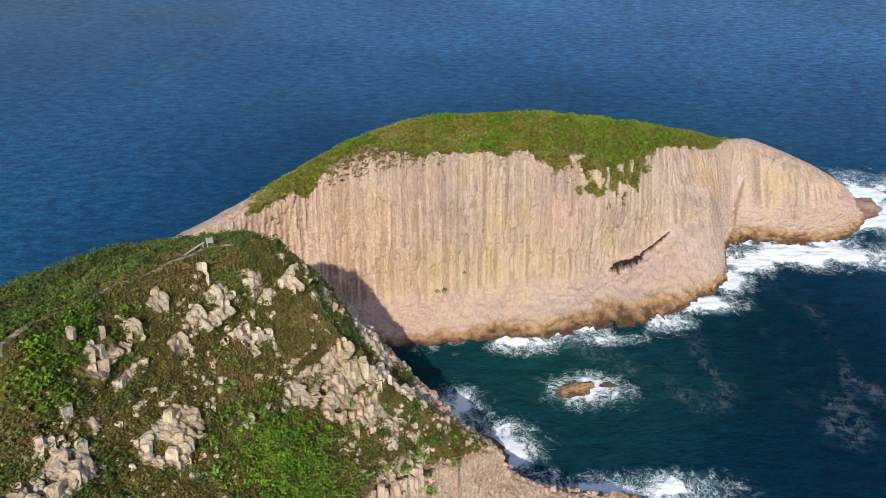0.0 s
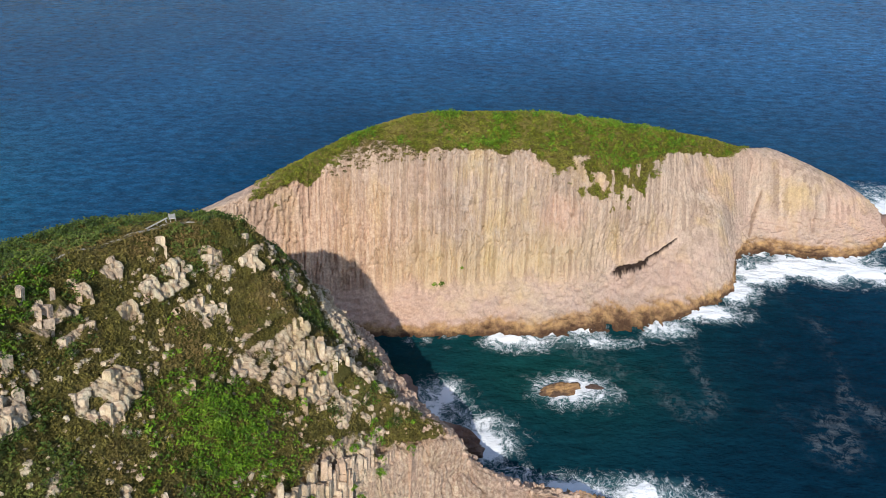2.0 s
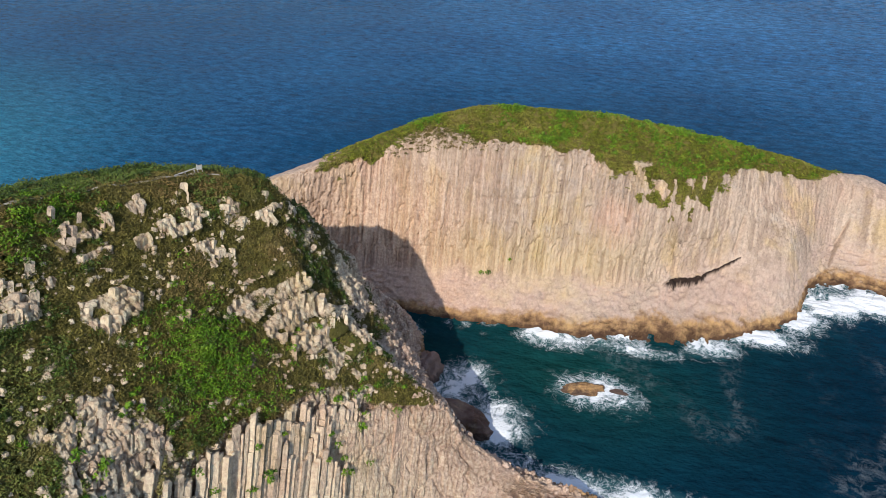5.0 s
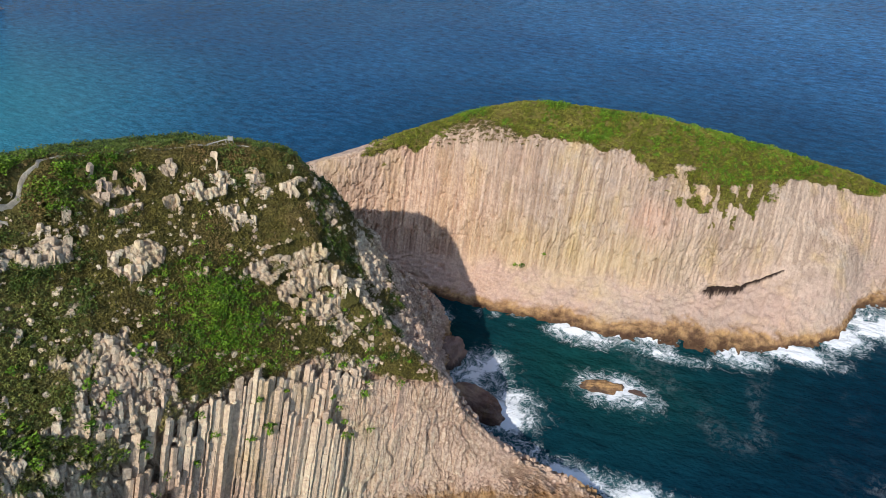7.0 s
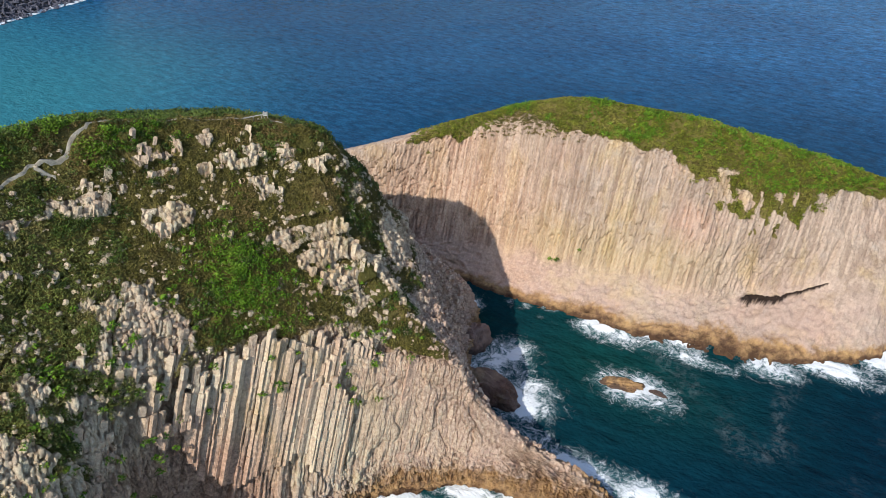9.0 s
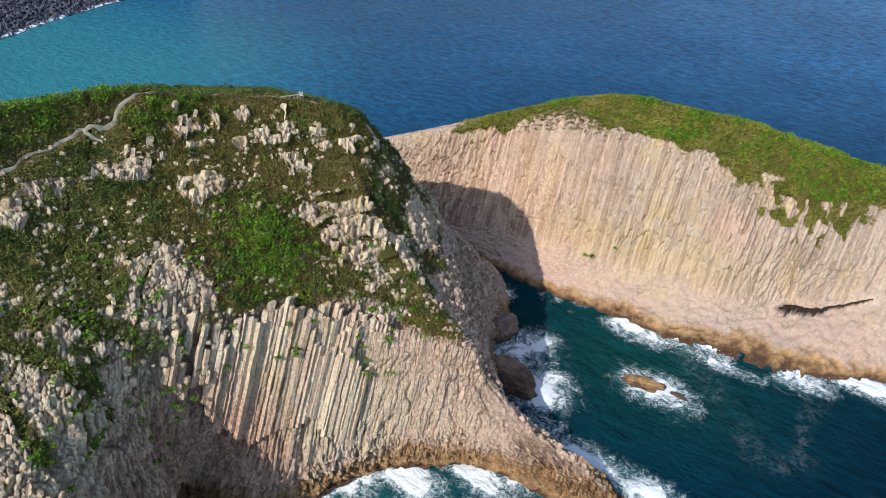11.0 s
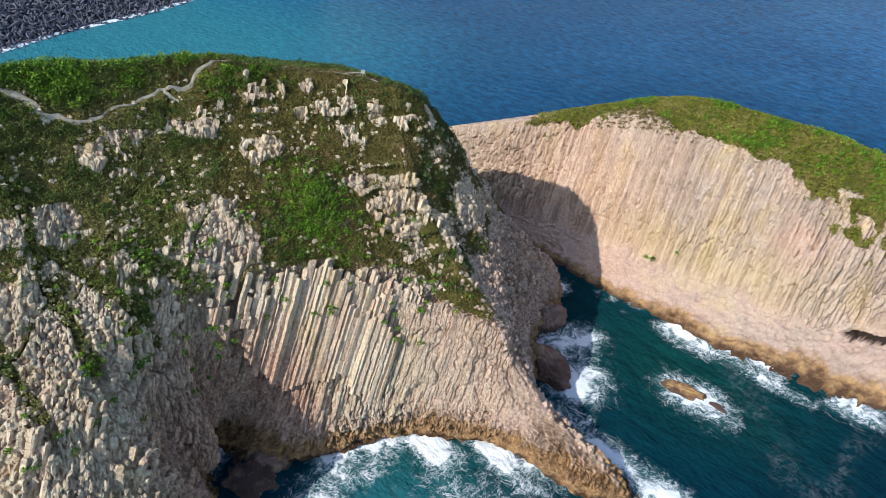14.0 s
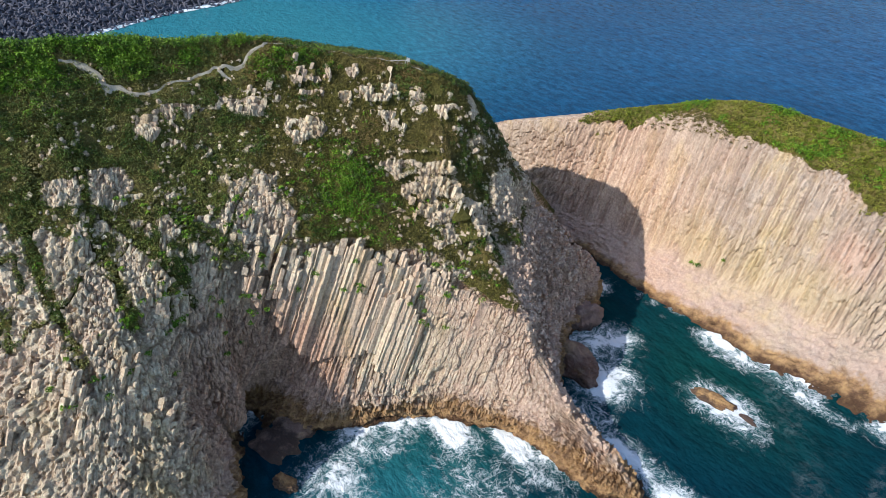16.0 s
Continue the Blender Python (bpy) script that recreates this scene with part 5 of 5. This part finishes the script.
for sx_ in (-1.5, 0, 1.5):
    bm = bmesh.new()
    box(bm, (0.16, 0.16, 1.0), pose(sx_, 0, 0.05))
    part("post", bm, mat_timber, bench)

# ---- the breakwater of concrete blocks across the bay ----
mat_mound = plain("breakwater_core", (0.03, 0.03, 0.035), (0.06, 0.06, 0.07), 0.95, 0.5)
m, nt, b = material("dark_concrete", 0.9, 0.2)
pos = coords(nt)
rnd = nt.nodes.new("ShaderNodeObjectInfo").outputs["Random"]
isl = nt.nodes.new("ShaderNodeNewGeometry").outputs["Random Per Island"]
nt.links.new(mix(nt, 0.5, ramp(nt, noise_tex(nt, pos, 0.6, 5.0, 0.7), (0.3, (0.07, 0.068, 0.085)), (0.7, (0.14, 0.135, 0.16))), ramp(nt, calc(nt, "MAXIMUM", calc(nt, "MULTIPLY", rnd, 0.999), isl), (0.0, (0.35, 0.35, 0.35)), (1.0, (0.62, 0.62, 0.62))), "OVERLAY"), b.inputs["Base Color"])
relief(nt, b, noise_tex(nt, pos, 2.0, 5.0, 0.7), 0.5, 0.1)
mat_dolos = m
SHORE = np.array([(-322, -60), (-337, 0), (-350, 35), (-364, 65), (-377, 100), (-386, 145), (-400, 180), (-408, 210), (-416, 250), (-424, 300)], float)
line, _ = spline(SHORE, 120)
tang = np.gradient(line, axis=0)
tang /= np.linalg.norm(tang, axis=1, keepdims=True)
inland = np.stack([-tang[:, 1], tang[:, 0]], 1)
steps = np.array([-6.0, 0, 10, 25, 45, 80])
heights = np.array([-4.0, -0.6, 5.0, 11.0, 16.0, 18.0])
mound = np.concatenate([line[:, None] + inland[:, None] * steps[None, :, None], np.repeat(heights[None, :, None], len(line), 0)], 2)
tagged(mesh_object("breakwater", mound.reshape(-1, 3), grid_faces(len(line), len(steps)), mat_mound, None, True), "sloping dark stone core of the breakwater across the bay", "breakwater", kind="structure")


def drawn(bm, direction, way, taper):
    """Draws the face that looks in the direction out by way, narrowed by taper."""
    f = max(bm.faces, key=lambda q: q.normal.dot(Vector(direction)) * 4 + q.calc_center_median().dot(Vector(direction)))
    new_f = bmesh.ops.extrude_discrete_faces(bm, faces=[f])["faces"][0]
    mid = new_f.calc_center_median()
    for v in new_f.verts:
        v.co = mid + (v.co - mid) * taper + Vector(direction) * way
    bm.normal_update()


def dolos_mesh():
    bm = bmesh.new()
    bmesh.ops.create_cube(bm, size=0.95, matrix=pose(0, 0, 1.5))
    bm.normal_update()
    for s in (1, -1):
        drawn(bm, (s, 0, 0), 1.3, 0.66)
    drawn(bm, (0, 0, -1), 2.1, 1.0)
    drawn(bm, (0, 0, -1), 0.95, 1.0)
    for s in (1, -1):
        f = max((q for q in bm.faces if q.calc_center_median().z < -0.9), key=lambda q: q.normal.y * s)
        e = bmesh.ops.extrude_discrete_faces(bm, faces=[f])["faces"][0]
        mid = e.calc_center_median()
        for v in e.verts:
            v.co = mid + (v.co - mid) * 0.66 + Vector((0, 1.3 * s, 0))
        bm.normal_update()
    me = bpy.data.meshes.new("dolos")
    bm.to_mesh(me)
    bm.free()
    me.materials.append(mat_dolos)
    return me


dolos = dolos_mesh()
dv = np.array([v.co[:] for v in dolos.vertices])
df = [tuple(f.vertices) for f in dolos.polygons]
bulk_v, bulk_f, made = [], [], 0
for a in np.arange(0, 1, 0.0075):
    k = a * (len(line) - 1)
    q0, w0 = line[int(k)] + (line[min(int(k) + 1, len(line) - 1)] - line[int(k)]) * (k % 1), inland[int(k)]
    for s in np.arange(-1.5, 62, 2.5):
        q = q0 + w0 * (s + rng.normal(0, 0.7)) + tang[int(k)] * rng.normal(0, 0.7)
        z = float(np.interp(s, steps, heights)) + 0.9 + rng.normal(0, 0.5)
        m4 = Matrix.Translation((q[0], q[1], z)) @ Euler(rng.random(3) * 6.28).to_matrix().to_4x4()
        if s < 20 and 10 < q[1] < 85 and made < 300:
            ob = new("dolos", dolos)
            ob.matrix_basis = m4
            tagged(ob, "dark weathered concrete breakwater block with crossed arms", "breakwater block", "blocks of the breakwater")
            made += 1
        else:
            M = np.array(m4)
            bulk_f.extend(tuple(len(bulk_v) * len(dv) + w for w in f) for f in df)
            bulk_v.append(dv @ M[:3, :3].T + M[:3, 3])
blocks = mesh_object("breakwater_blocks", np.concatenate(bulk_v), bulk_f, mat_dolos)
tagged(blocks, "jumbled dark concrete armour blocks of the breakwater", "breakwater blocks", kind="stuff")

# White water along the foot of the breakwater.
m, nt, b = material("white_water", 0.8, 0.2)
pos = coords(nt)
nt.links.new(ramp(nt, noise_tex(nt, pos, 0.25, 6.0, 0.7), (0.35, (0.30, 0.45, 0.50)), (0.55, (0.80, 0.83, 0.85))), b.inputs["Base Color"])
mat_white = m
fine_line, _ = spline(SHORE, 700)
ft = np.gradient(fine_line, axis=0)
ft /= np.linalg.norm(ft, axis=1, keepdims=True)
fi_ = np.stack([-ft[:, 1], ft[:, 0]], 1)
q3 = np.concatenate([fine_line, np.zeros((700, 1))], 1)
reach = 2.2 + 2.6 * np.clip(fbm(q3, 14.0, 3, 160) + 0.3 * fbm(q3, 3.0, 2, 161), -0.6, 1)
strip = np.stack([np.concatenate([fine_line - fi_ * (reach * k + o)[:, None], np.full((700, 1), h) + 0.25 * fbm(q3 + k * 9, 2.5, 2, 162)[:, None]], 1) for k, o, h in ((-0.6, -1.5, 0.9), (0.0, 0.0, 0.8), (0.6, 0.0, 0.6), (1.0, 0.0, 0.1))], 1)
tagged(mesh_object("surf", strip.reshape(-1, 3), grid_faces(700, 4), mat_white, None, True), "white surf breaking along the breakwater's foot", "surf", kind="stuff")
